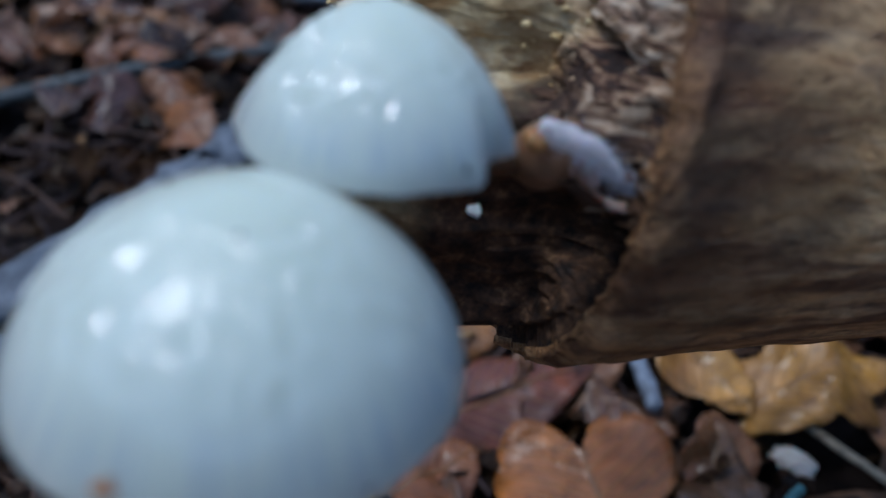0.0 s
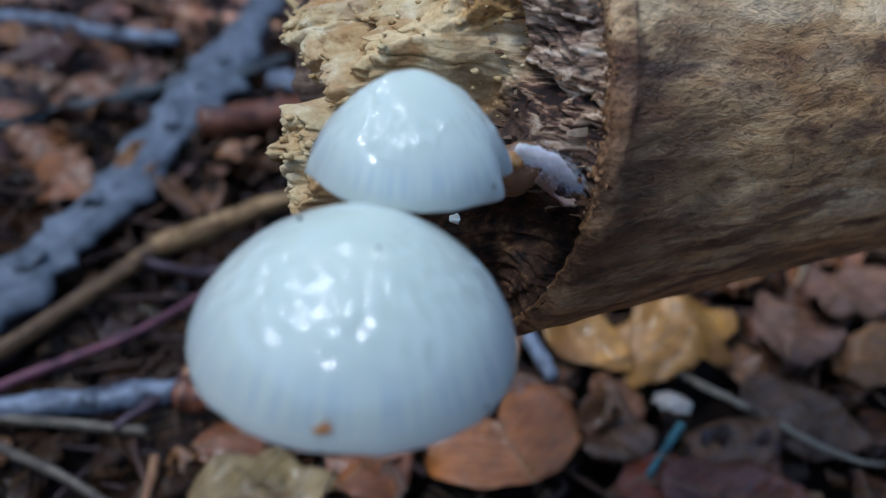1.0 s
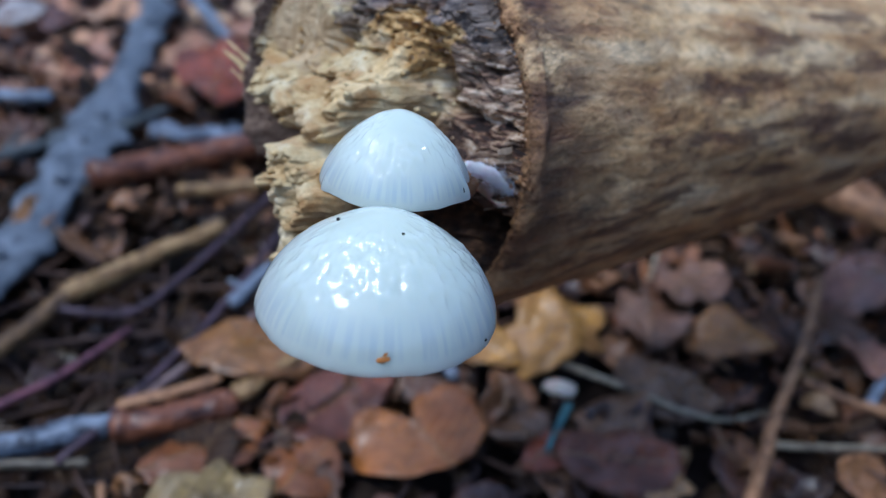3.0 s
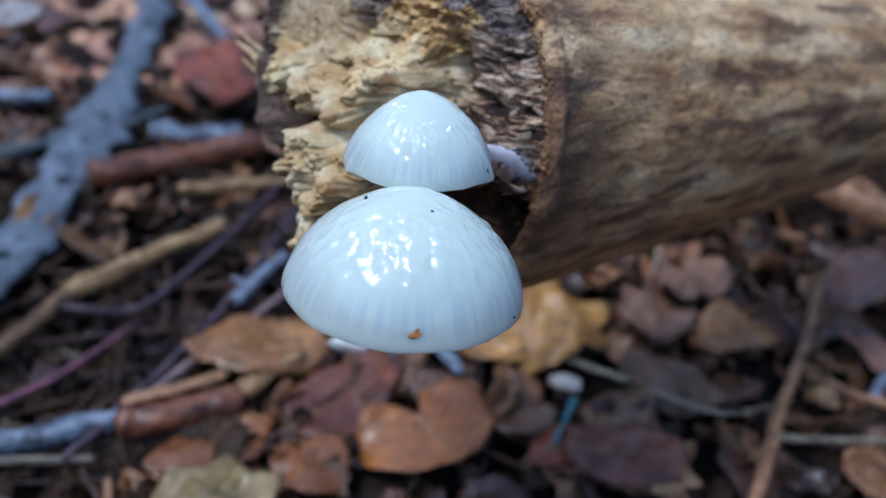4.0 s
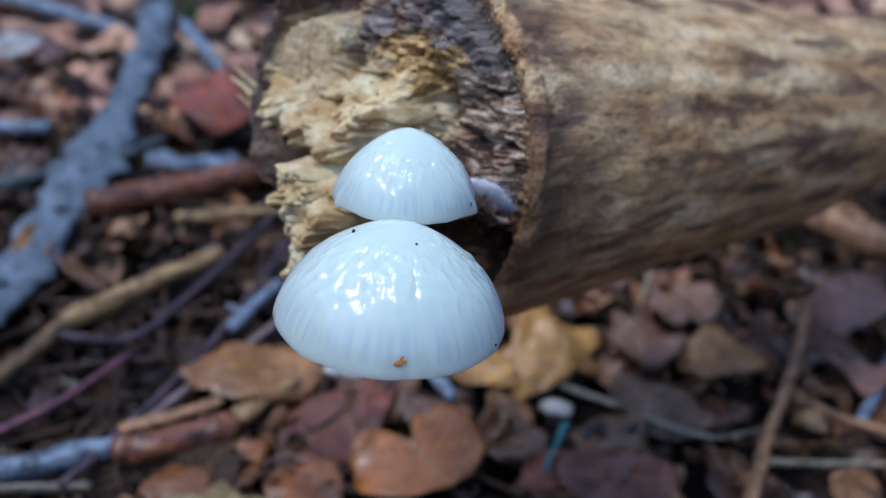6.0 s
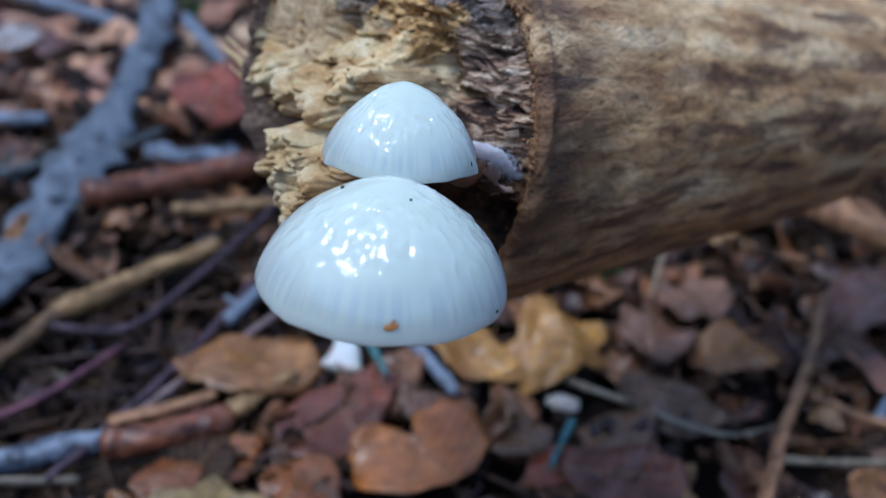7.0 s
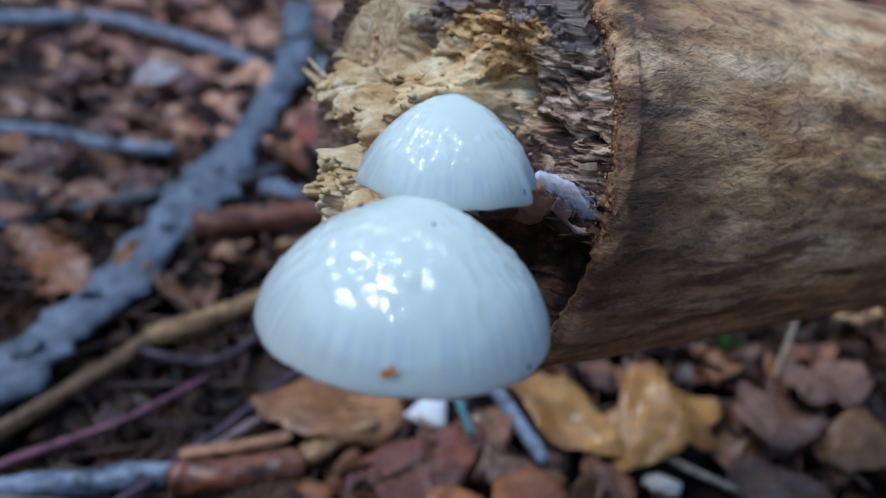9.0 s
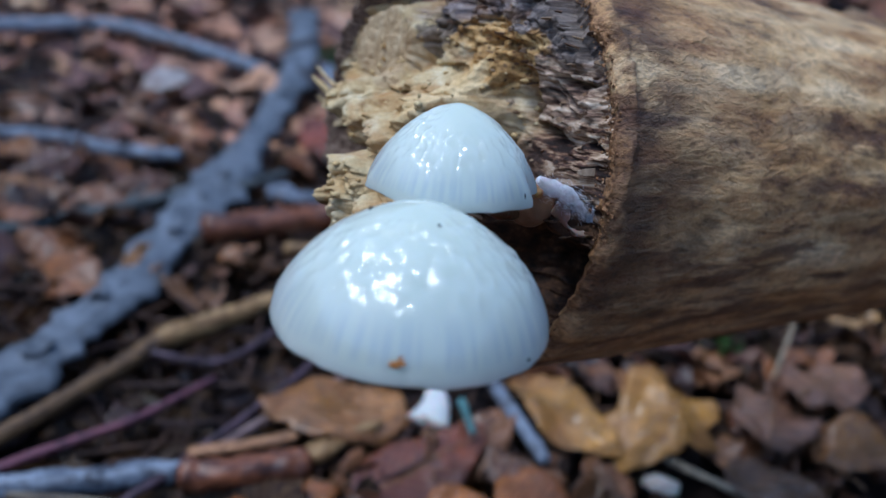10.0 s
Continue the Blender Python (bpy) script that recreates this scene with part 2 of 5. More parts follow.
        return m.ramp(m.math("ADD", m.math("MULTIPLY", dh, dh), m.math("MULTIPLY", dv, dv)), [(0.75, 1.0), (1.05, 0.0)])

    # red-brown torn wood at the far top
    c = m.mix(blot(-0.028, 0.041, 0.014, 0.0075, 0.3), c, m.ramp(m.noise(1.0, m.coords(scale=(60, 600, 90)), 5.0, 0.65), [(0.38, (0.06, 0.026, 0.018)), (0.52, (0.22, 0.11, 0.07)), (0.68, (0.42, 0.28, 0.20))]))
    # orange, pitted wood round the pale core
    pits = m.ramp(m.voronoi(420.0, o), [(0.10, 0.0), (0.30, 1.0)])
    rusty = m.ramp(m.noise(300.0, o, 5.0, 0.7), [(0.34, (0.17, 0.075, 0.022)), (0.48, (0.45, 0.245, 0.075)), (0.66, (0.68, 0.46, 0.20))])
    c = m.mix(m.math("MULTIPLY", blot(0.016, 0.0335, 0.0150, 0.0075, 0.1), 0.9), c, m.mix(pits, (0.10, 0.045, 0.018), rusty))
    # bleached fibres beside the lip, parted by dark gaps
    split = m.noise(1.0, m.node("ShaderNodeMapping", Vector=along, Scale=(50, 75, 420)).outputs[0], 5.0, 0.62, 0.35)
    c = m.mix(m.math("MULTIPLY", blot(0.0375, 0.0285, 0.0125, 0.0075, 0.1), 0.9), c, m.ramp(split, [(0.40, (0.030, 0.016, 0.011)), (0.47, (0.22, 0.13, 0.085)), (0.54, (0.52, 0.37, 0.25)), (0.66, (0.78, 0.64, 0.49))]))
    # smooth cream block
    c = m.mix(m.math("MULTIPLY", blot(0.0135, 0.0235, 0.0055, 0.0085, 0.2), 0.85), c, m.ramp(m.noise(160.0, o, 4.0, 0.6), [(0.35, (0.58, 0.39, 0.17)), (0.6, (0.78, 0.58, 0.31))]))
    # two grey charred-looking blocks, crossed by fine cracks
    weave = m.math("MULTIPLY", m.ramp(m.noise(1.0, m.node("ShaderNodeMapping", Vector=along, Scale=(60, 260, 900)).outputs[0], 4.0, 0.6), [(0.42, 0.25), (0.55, 1.0)]), m.ramp(m.noise(1.0, m.coords(scale=(60, 900, 200)), 4.0, 0.6), [(0.40, 0.35), (0.52, 1.0)]))
    ash = m.mix(weave, (0.026, 0.020, 0.020), m.mix(m.noise(180.0, o, 3.0, 0.6), (0.10, 0.080, 0.068), (0.30, 0.235, 0.19)))
    char = m.math("MAXIMUM", blot(-0.0045, 0.0325, 0.0085, 0.0062, 0.25), blot(0.030, 0.0445, 0.0135, 0.0068, -0.12))
    c = m.mix(m.math("MULTIPLY", char, 0.8), c, ash)
    c = m.mix(0.25, c, m.ramp(fine, [(0.35, 0.4), (0.55, 1.0)]), "MULTIPLY")
    h = m.math("ADD", chunk, m.math("MULTIPLY", fine, 0.4))
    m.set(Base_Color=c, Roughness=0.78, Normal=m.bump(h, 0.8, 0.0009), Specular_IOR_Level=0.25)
    return m.mat


def make_crumb_material(name, stops, rough=0.7, scale=350.0, by="Random Per Island", bump=0.0008):
    m = Nodes(name)
    if by == "Random Per Island":
        rnd = m.node("ShaderNodeNewGeometry").outputs["Random Per Island"]
    else:
        rnd = m.node("ShaderNodeObjectInfo").outputs["Random"]
    n = m.noise(scale, m.coords(), 5.0, 0.65, 0.3)
    f = m.math("ADD", m.math("MULTIPLY", rnd, 0.7), m.math("MULTIPLY", n, 0.3))
    c = m.mix(0.6, m.ramp(f, stops), m.ramp(n, [(0.3, 0.4), (0.62, 1.0)]), "MULTIPLY")
    m.set(Base_Color=c, Roughness=rough, Normal=m.bump(n, 0.7, bump), Specular_IOR_Level=0.25)
    return m.mat


LEAF_STOPS = [(0.0, (0.020, 0.009, 0.008)), (0.18, (0.060, 0.020, 0.014)), (0.34, (0.150, 0.050, 0.018)), (0.46, (0.108, 0.047, 0.023)),
              (0.58, (0.235, 0.085, 0.028)), (0.70, (0.155, 0.073, 0.035)), (0.82, (0.300, 0.130, 0.042)), (0.92, (0.180, 0.078, 0.036)), (1.0, (0.400, 0.230, 0.090))]


def make_leaf_material(name, by="island", colour=None, dark=None, bright=1.0, gloss=0.5):
    """A wet dead leaf; the veins run from the midrib (v = 0.5) out and forward along u."""
    m = Nodes(name)
    if by == "island":
        rnd = m.node("ShaderNodeNewGeometry").outputs["Random Per Island"]
    else:
        rnd = m.node("ShaderNodeObjectInfo").outputs["Random"]
    uv = m.t.nodes.new("ShaderNodeTexCoord").outputs["UV"]
    u, v, _ = m.split(uv)
    off = m.math("ABSOLUTE", m.math("SUBTRACT", v, 0.5))
    side = m.math("SINE", m.math("MULTIPLY", m.math("SUBTRACT", u, m.math("MULTIPLY", off, 0.7)), 62.0))
    vein = m.math("MAXIMUM", m.ramp(side, [(0.72, 0.0), (0.98, 1.0)]), m.ramp(off, [(0.0, 1.0), (0.03, 0.0)]))
    n = m.noise(60.0, m.coords(), 5.0, 0.65, 0.5)
    wide = m.noise(24.0, m.coords(), 3.0, 0.6, 0.4)
    spots = m.ramp(m.noise(150.0, m.coords(), 4.0, 0.65), [(0.56, 0.0), (0.68, 0.5)])
    # strongly brightened copies are greyed too: sky sheen put into the leaf colour
    dull = 0.30 if bright > 2 else 0.0
    base = m.ramp(rnd, [(p, tuple(bright * (k + dull * (0.8 * sum(c3) / 3 - k)) / (1 + 0.9 * max(0.0, bright - 1) * c3[0]) for k in c3)) for p, c3 in LEAF_STOPS]) if colour is None else m.mix(m.ramp(wide, [(0.35, 0.0), (0.65, 1.0)]), colour, dark)
    c = m.mix(0.75, base, m.ramp(n, [(0.32, 0.22), (0.62, 1.25)]), "MULTIPLY")
    c = m.mix(m.ramp(wide, [(0.5, 0.0), (0.7, 0.5)]), c, m.mix(0.5, base, (0.03, 0.016, 0.013)))
    c = m.mix(spots, c, (0.022, 0.012, 0.010))
    c = m.mix(m.math("MULTIPLY", vein, 0.32), c, m.mix(0.6, base, (0.45, 0.28, 0.14)))
    h = m.math("ADD", m.math("MULTIPLY", vein, 0.5), m.math("MULTIPLY", n, 1.0))
    m.set(Base_Color=c, Roughness=m.ramp(wide, [(0.35, 0.2), (0.65, 0.6)]), Normal=m.bump(h, 0.7, 0.0016), Specular_IOR_Level=gloss)
    return m.mat


def make_stick_material(name, a, b, dark=(0.03, 0.02, 0.018), wear=0.7, rough=0.6):
    """Twig bark; the stick's mesh runs along u of its UV map."""
    m = Nodes(name)
    uv = m.t.nodes.new("ShaderNodeTexCoord").outputs["UV"]
    st = m.noise(1.0, m.node("ShaderNodeMapping", Vector=uv, Scale=(9, 7, 1)).outputs[0], 6.0, 0.68, 0.2)
    n = m.noise(130.0, m.coords(), 5.0, 0.65)
    c = m.mix(m.ramp(st, [(0.38, 0.0), (0.6, 1.0)]), a, b)
    c = m.mix(m.math("MULTIPLY", m.ramp(m.noise(38.0, m.coords(), 3.0, 0.6), [(0.48, 0.0), (0.62, 0.55)]), 1.0), c, m.mix(0.5, a, dark))
    c = m.mix(m.math("MULTIPLY", m.ramp(n, [(0.48, 0.0), (0.62, 1.0)]), wear), c, dark)
    m.set(Base_Color=c, Roughness=rough, Normal=m.bump(m.math("ADD", st, n), 0.6, 0.0009), Specular_IOR_Level=0.4)
    return m.mat


def make_soil_material():
    m = Nodes("leaf_mould")
    o = m.coords()
    n = m.noise(45.0, o, 6.0, 0.7, 0.6)
    cell = m.voronoi(28.0, o, "F1", "Color")
    cx, _, _ = m.split(cell)
    # dark mould, taken near black: shade of the gaps put into its colour
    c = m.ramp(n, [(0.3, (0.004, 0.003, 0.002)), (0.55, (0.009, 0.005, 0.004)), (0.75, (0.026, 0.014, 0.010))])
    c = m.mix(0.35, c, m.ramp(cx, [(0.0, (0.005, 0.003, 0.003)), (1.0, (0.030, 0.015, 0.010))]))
    m.set(Base_Color=c, Roughness=0.75, Normal=m.bump(n, 0.9, 0.006), Specular_IOR_Level=0.15)
    return m.mat


CAP = make_cap_material()
GILL = make_plain_fungus("gill_white", (0.70, 0.70, 0.66), (0.80, 0.80, 0.76))
STEM = make_plain_fungus("stem_tan", (0.035, 0.017, 0.008), (0.11, 0.055, 0.024), 0.35, 0.3)
FUNGUS = make_plain_fungus("fungus_white", (0.52, 0.52, 0.49), (0.66, 0.66, 0.62))
TUFT = make_plain_fungus("mould_white", (0.40, 0.36, 0.37), (0.80, 0.77, 0.77), 0.7, 0.3)
BARK = make_bark_material()
END = make_end_material()
RIM = make_crumb_material("bark_rim_brown", [(0.0, (0.05, 0.02, 0.011)), (0.35, (0.20, 0.09, 0.036)), (0.7, (0.38, 0.20, 0.09)), (1.0, (0.56, 0.38, 0.22))], 0.8, 700.0)
PALE_CRUMB = make_crumb_material("pale_rotten_wood", [(0.0, (0.34, 0.18, 0.055)), (0.4, (0.62, 0.42, 0.18)), (1.0, (0.80, 0.66, 0.38))], 0.8, 500.0)
DARK_FIBRE = make_crumb_material("sapwood_fibre", [(0.0, (0.05, 0.027, 0.018)), (0.4, (0.18, 0.095, 0.052)), (0.7, (0.40, 0.27, 0.16)), (1.0, (0.64, 0.50, 0.36))], 0.6)
# leaf browns cut to near black: shade between the leaves, put into colour
SHADED_LITTER = make_leaf_material("shaded_leaf_litter", bright=0.12, gloss=0.15)
# lit copy for the far litter: sky light raised into its base colour
LIT_LITTER = make_leaf_material("dry_leaf_litter", bright=5.4, gloss=0.3)
LEAF = make_leaf_material("dead_leaf", by="object", bright=1.0)
SCRAP = make_leaf_material("leaf_scrap", bright=0.85)
SOIL = make_soil_material()
BLACK = make_crumb_material("black_debris", [(0.0, (0.01, 0.008, 0.008)), (1.0, (0.03, 0.025, 0.022))], 0.5, 900.0, "Object")


# ---- mesh helpers ----
def mesh_from(name, verts, faces, uvs=None, smooth=True):
    me = bpy.data.meshes.new(name)
    me.from_pydata(verts, [], faces)
    if uvs is not None:
        layer = me.uv_layers.new(name="UVMap")
        idx = np.empty(len(me.loops), np.int32)
        me.loops.foreach_get("vertex_index", idx)
        layer.data.foreach_set("uv", np.asarray(uvs, float)[idx].ravel())
    if smooth:
        me.polygons.foreach_set("use_smooth", [True] * len(me.polygons))
    me.update()
    return me


def part(name, me, material, parent=None, label=""):
    ob = new(name, me)
    if material is not None and not me.materials:
        me.materials.append(material)
    if parent is not None:
        ob.parent = parent
    return tagged(ob, label)


def thing(name, label, category, group="", kind="", m=None):
    ob = new(name)
    if m is not None:
        ob.matrix_world = m
    return tagged(ob, label, category, group, kind)


def wob(p, scale, seed=0.0):
    """Smooth noise in -1..1."""
    return noise.noise(Vector((p[0] * scale + seed * 7.13, p[1] * scale - seed * 3.7, p[2] * scale + seed * 1.9)))


def fract(p, scale, seed=0.0, octaves=4):
    return noise.fractal(Vector((p[0] * scale + seed * 5.3, p[1] * scale + seed, p[2] * scale - seed * 2.2)), 0.9, 2.1, octaves)


def smooth_step(a, b, x):
    t = min(1.0, max(0.0, (x - a) / (b - a)))
    return t * t * (3 - 2 * t)


def curve_points(pts, n):
    """n points on a smooth line through pts."""
    pts = [Vector(p) for p in pts]
    if len(pts) == 2:
        return [pts[0].lerp(pts[1], i / (n - 1)) for i in range(n)]
    ext = [2 * pts[0] - pts[1]] + pts + [2 * pts[-1] - pts[-2]]
    out = []
    for i in range(n):
        f = i / (n - 1) * (len(pts) - 1)
        k = min(int(f), len(pts) - 2)
        t = f - k
        p0, p1, p2, p3 = ext[k:k + 4]
        out.append(0.5 * (2 * p1 + (p2 - p0) * t + (2 * p0 - 5 * p1 + 4 * p2 - p3) * t * t + (3 * p1 - p0 - 3 * p2 + p3) * t ** 3))
    return out


def tube(pts, radius, sides=12, n=24, flat=1.0, seed=1.0, rough=0.08, rough_scale=90.0, up=(0, 0, 1), round_ends=True, raw=False):
    """A closed, uneven tube along pts. radius: a number, or a function of 0..1."""
    line = curve_points(pts, n)
    if not raw and rough:
        line = [p + Vector((wob(p, 45, seed), wob(p, 45, seed + 3), 0.4 * wob(p, 45, seed + 5))) * (radius(i / n) if callable(radius) else radius) * 0.35 for i, p in enumerate(line)]
    verts, uvs, faces = [], [], []
    length = sum((line[i + 1] - line[i]).length for i in range(n - 1))
    prev = None
    for i, p in enumerate(line):
        f = i / (n - 1)
        t = (line[min(i + 1, n - 1)] - line[max(i - 1, 0)]).normalized()
        side = t.cross(Vector(up))
        if side.length < 0.1:
            side = t.cross(Vector((1, 0, 0)))
        side.normalize()
        if prev is not None and side.dot(prev) < 0:
            side.negate()
        prev = side
        top = side.cross(t).normalized()
        r = radius(f) if callable(radius) else radius
        if round_ends and i in (0, n - 1):
            r *= 0.72
        for k in range(sides):
            a = 2 * math.pi * k / sides
            q = p + side * (math.cos(a) * r) + top * (math.sin(a) * r * flat)
            k2 = 1 + rough * fract(q, rough_scale, seed) * 1.4
            verts.append(p + (q - p) * k2)
            uvs.append((k / sides * 1.0, f * length * 6))
    for i in range(n - 1):
        for k in range(sides):
            a, b = i * sides + k, i * sides + (k + 1) % sides
            faces.append((a, b, b + sides, a + sides))
    for i, flip in ((0, True), (n - 1, False)):
        c = len(verts)
        t = (line[1] - line[0]).normalized() if flip else (line[-1] - line[-2]).normalized()
        r = radius(0.0 if flip else 1.0) if callable(radius) else radius
        verts.append(line[i] + t * (r * 0.15 * (-1 if flip else 1)))
        uvs.append((0.5, i / (n - 1) * length * 6))
        for k in range(sides):
            a, b = i * sides + k, i * sides + (k + 1) % sides
            faces.append((b, a, c) if flip else (a, b, c))
    if raw:
        return verts, faces, uvs
    return mesh_from("tube", [tuple(v) for v in verts], faces, uvs)


# ---- ground ----
def ground_height(x, y):
    return -0.018 + 0.006 * noise.noise(Vector((x * 9, y * 9, 0.3))) + 0.004 * noise.noise(Vector((x * 31, y * 31, 1.3)))


def build_ground():
    xs = np.concatenate([[-400, -60, -12, -4, -2], np.linspace(-1.1, 1.4, 160), [2.4, 5, 12, 60, 400]])
    ys = np.concatenate([[-400, -60, -12, -3, -1.0], np.linspace(-0.4, 2.1, 160), [3.2, 6, 14, 60, 400]])
    verts, faces = [], []
    for y in ys:
        for x in xs:
            near = abs(x) < 3 and abs(y) < 3.5
            verts.append((x, y, ground_height(x, y) if near else -0.018))
    w = len(xs)
    for j in range(len(ys) - 1):
        for i in range(w - 1):
            a = j * w + i
            faces.append((a, a + 1, a + 1 + w, a + w))
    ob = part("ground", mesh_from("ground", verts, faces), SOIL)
    tagged(ob, "dark damp forest floor of leaf mould, with gap shade coloured in", "ground", kind="structure")


build_ground()


def build_backdrop():
    """Unseen woodland-coloured ring, added far off all round to block low sky light."""
    n, verts, faces = 64, [], []
    for z in (-0.5, 3.0, 6.3):
        for k in range(n):
            a = 2 * math.pi * k / n
            r = 14 + 0.6 * noise.noise(Vector((math.cos(a) * 3, math.sin(a) * 3, z)))
            verts.append((math.cos(a) * r, math.sin(a) * r, z))
    for i in range(2):
        for k in range(n):
            a, b = i * n + k, i * n + (k + 1) % n
            faces.append((b, a, a + n, b + n))
    m = Nodes("added_woodland")
    f = m.noise(1.0, m.coords(scale=(1.2, 1.2, 0.25)), 6.0, 0.65)
    m.set(Base_Color=m.ramp(f, [(0.35, (0.06, 0.05, 0.035)), (0.55, (0.17, 0.17, 0.09)), (0.75, (0.32, 0.35, 0.18))]), Roughness=0.9)
    tagged(part("backdrop", mesh_from("backdrop", verts, faces), m.mat), "unseen ring in brown and green woodland colours, added to block low light", "backdrop", kind="structure")


build_backdrop()


# ---- leaves ----
def blade(outline, size=(0.05, 0.03), rings=7, segs=36, cup=0.15, fold=0.0, twist=0.0, crumple=0.08, seed=1.0, raw=False, thick=0.0, curl=0.22):
    """A leaf blade in its own plane: outline(phi) gives the edge's distance from the middle in units of half length and half width;
    phi = 0 points to the tip."""
    L, W = size
    verts, uvs, faces = [], [], []

    def lift(x, y):
        u, v = x / (L / 2), y / (W / 2)
        z = cup * L * 0.5 * (0.6 * u * u - 0.5 * v * v) + fold * W * abs(v) * 0.5 + twist * W * u * v * 0.5
        z += 1.7 * crumple * W * fract((x, y, 0), 1.3 / W, seed, 3)
        rr = min(1.3, u * u + v * v)
        z += curl * W * rr * rr * noise.noise(Vector((u * 1.4 + seed, v * 1.4, seed * 0.7)))
        z += 0.004 * W * math.sin((u - abs(v) * 0.7) * 22) * (1 - abs(v)) * 2
        return z

    verts.append((0, 0, lift(0, 0)))
    uvs.append((0.5, 0.5))
    for r in range(1, rings + 1):
        f = r / rings
        for k in range(segs):
            p = 2 * math.pi * k / segs
            o = outline(p) * f
            x, y = o * math.cos(p) * L / 2, o * math.sin(p) * W / 2
            verts.append((x, y, lift(x, y)))
            uvs.append((0.5 + x / L, 0.5 + y / W))
    for k in range(segs):
        faces.append((0, 1 + k, 1 + (k + 1) % segs))
    for r in range(rings - 1):
        for k in range(segs):
            a, b = 1 + r * segs + k, 1 + r * segs + (k + 1) % segs
            faces.append((a, a + segs, b + segs, b))
    if thick:
        n = len(verts)
        verts += [(x, y, z - thick) for x, y, z in verts]
        uvs += uvs
        faces += [tuple(n + i for i in reversed(f)) for f in faces]
        e = 1 + (rings - 1) * segs
        for k in range(segs):
            a, b = e + k, e + (k + 1) % segs
            faces.append((a, a + n, b + n, b))
    if raw:
        return verts, faces, uvs
    return mesh_from("blade", verts, faces, uvs)


def beech(tip=0.12, wave=0.02, seed=0.0):
    def o(p):
        c = abs(math.cos(p))
        base = 1.0 + tip * max(0, math.cos(p)) ** 12 - 0.10 * abs(math.sin(2 * p)) ** 1.5 * (1 if math.cos(p) > 0 else 0.3)
        return base * (1 + wave * math.sin(p * 17 + seed) + 0.04 * math.sin(3 * p + seed * 2.1))
    return o


def lobed(lobes=5, depth=0.25, seed=0.0):
    def o(p):
        s = math.cos(lobes * (p + 0.25 * math.sin(p * 2 + seed)))
        return (0.84 + depth * (abs(s) ** 0.7 * (1 if s > 0 else -1)) * 0.6) * (1 + 0.05 * math.sin(p * 13 + seed) + 0.07 * math.sin(2 * p + seed))
    return o


def torn(seed=0.0):
    def o(p):
        return 0.86 + 0.22 * noise.noise(Vector((math.cos(p) * 1.3 + seed * 3.1, math.sin(p) * 1.3, seed))) + 0.12 * noise.noise(Vector((math.cos(p) * 4, math.sin(p) * 4, seed * 2.0)))
    return o


def heart(p):
    """Two round lobes with a notch between them, away from the stalk (phi = pi)."""
    q = abs((p + math.pi) % (2 * math.pi) - math.pi)
    notch = 0.62 * math.exp(-(q / 0.30) ** 2)
    return (1.0 + 0.12 * math.cos(2 * (q - 0.95)) - notch) * (1.0 - 0.18 * math.exp(-((q - math.pi) / 0.8) ** 2)) * (1 + 0.015 * math.sin(9 * p))


SPECIAL = {}


def leaf_colour(key, a, b):
    if key not in SPECIAL:
        SPECIAL[key] = make_leaf_material("leaf_" + key, "object", a, b)
    return SPECIAL[key]


ORANGE = leaf_colour("orange_brown", (0.36, 0.125, 0.026), (0.25, 0.074, 0.016))
YELLOW = leaf_colour("ochre", (0.42, 0.205, 0.040), (0.28, 0.118, 0.024))
TAN = leaf_colour("tan", (0.34, 0.148, 0.040), (0.19, 0.072, 0.020))
WINE = leaf_colour("wine_red", (0.19, 0.055, 0.026), (0.085, 0.024, 0.016))
RED = leaf_colour("rust_red", (0.30, 0.052, 0.012), (0.12, 0.026, 0.014))
PLUM = leaf_colour("plum_brown", (0.24, 0.118, 0.068), (0.15, 0.066, 0.036))
DUN = leaf_colour("dun", (0.165, 0.082, 0.040), (0.092, 0.045, 0.022))
PINK = leaf_colour("pinkish_brown", (0.34, 0.155, 0.10), (0.21, 0.08, 0.05))
RUSSET = leaf_colour("russet", (0.26, 0.084, 0.020), (0.135, 0.040, 0.013))
STRAW = leaf_colour("straw", (0.27, 0.185, 0.075), (0.18, 0.113, 0.044))


RIB = make_stick_material("leaf_rib", (0.20, 0.10, 0.05), (0.30, 0.17, 0.08), wear=0.3)


def leaf(label, x, y, z, turn, size, outline, material, tilt=(0, 0), stalk=0.0, group="fallen leaves", **kw):
    ob = thing("fallen_leaf", label, "leaf", group, m=pose(x, y, z, tilt[0], tilt[1], turn))
    v, f, t = blade(outline, size, thick=0.0004, rings=8, segs=48, raw=True, **kw)
    body = part("leaf_blade", mesh_from("blade", v, f, t), material, ob)
    rib = [v[1 + r * 48 + 24] for r in (7, 5, 3, 1)] + [v[0]] + [v[1 + r * 48] for r in (1, 3, 5, 6)]
    part("midrib", tube([(p[0], p[1], p[2] + 0.0002) for p in rib], lambda g: 0.0007 * (1 - 0.6 * g), 6, 18, 0.7, 1, 0.0), RIB, body, "paler raised midrib")
    if stalk:
        pts = [(-size[0] * 0.36, 0, 0.0008), (-size[0] * 0.52, 0.001, 0.002), (-size[0] * 0.5 - stalk, 0.004, 0.0)]
        part("leaf_stalk", tube(pts, lambda f: 0.0009 - 0.0003 * f, 6, 8), material, ob)
    return ob


leaf("orange-brown heart-shaped wet leaf lying on the litter", 0.057, 0.229, 0.010, 105, (0.062, 0.068), heart, ORANGE, (-4, 2), 0.0, cup=0.10, crumple=0.035, curl=0.10, seed=3)
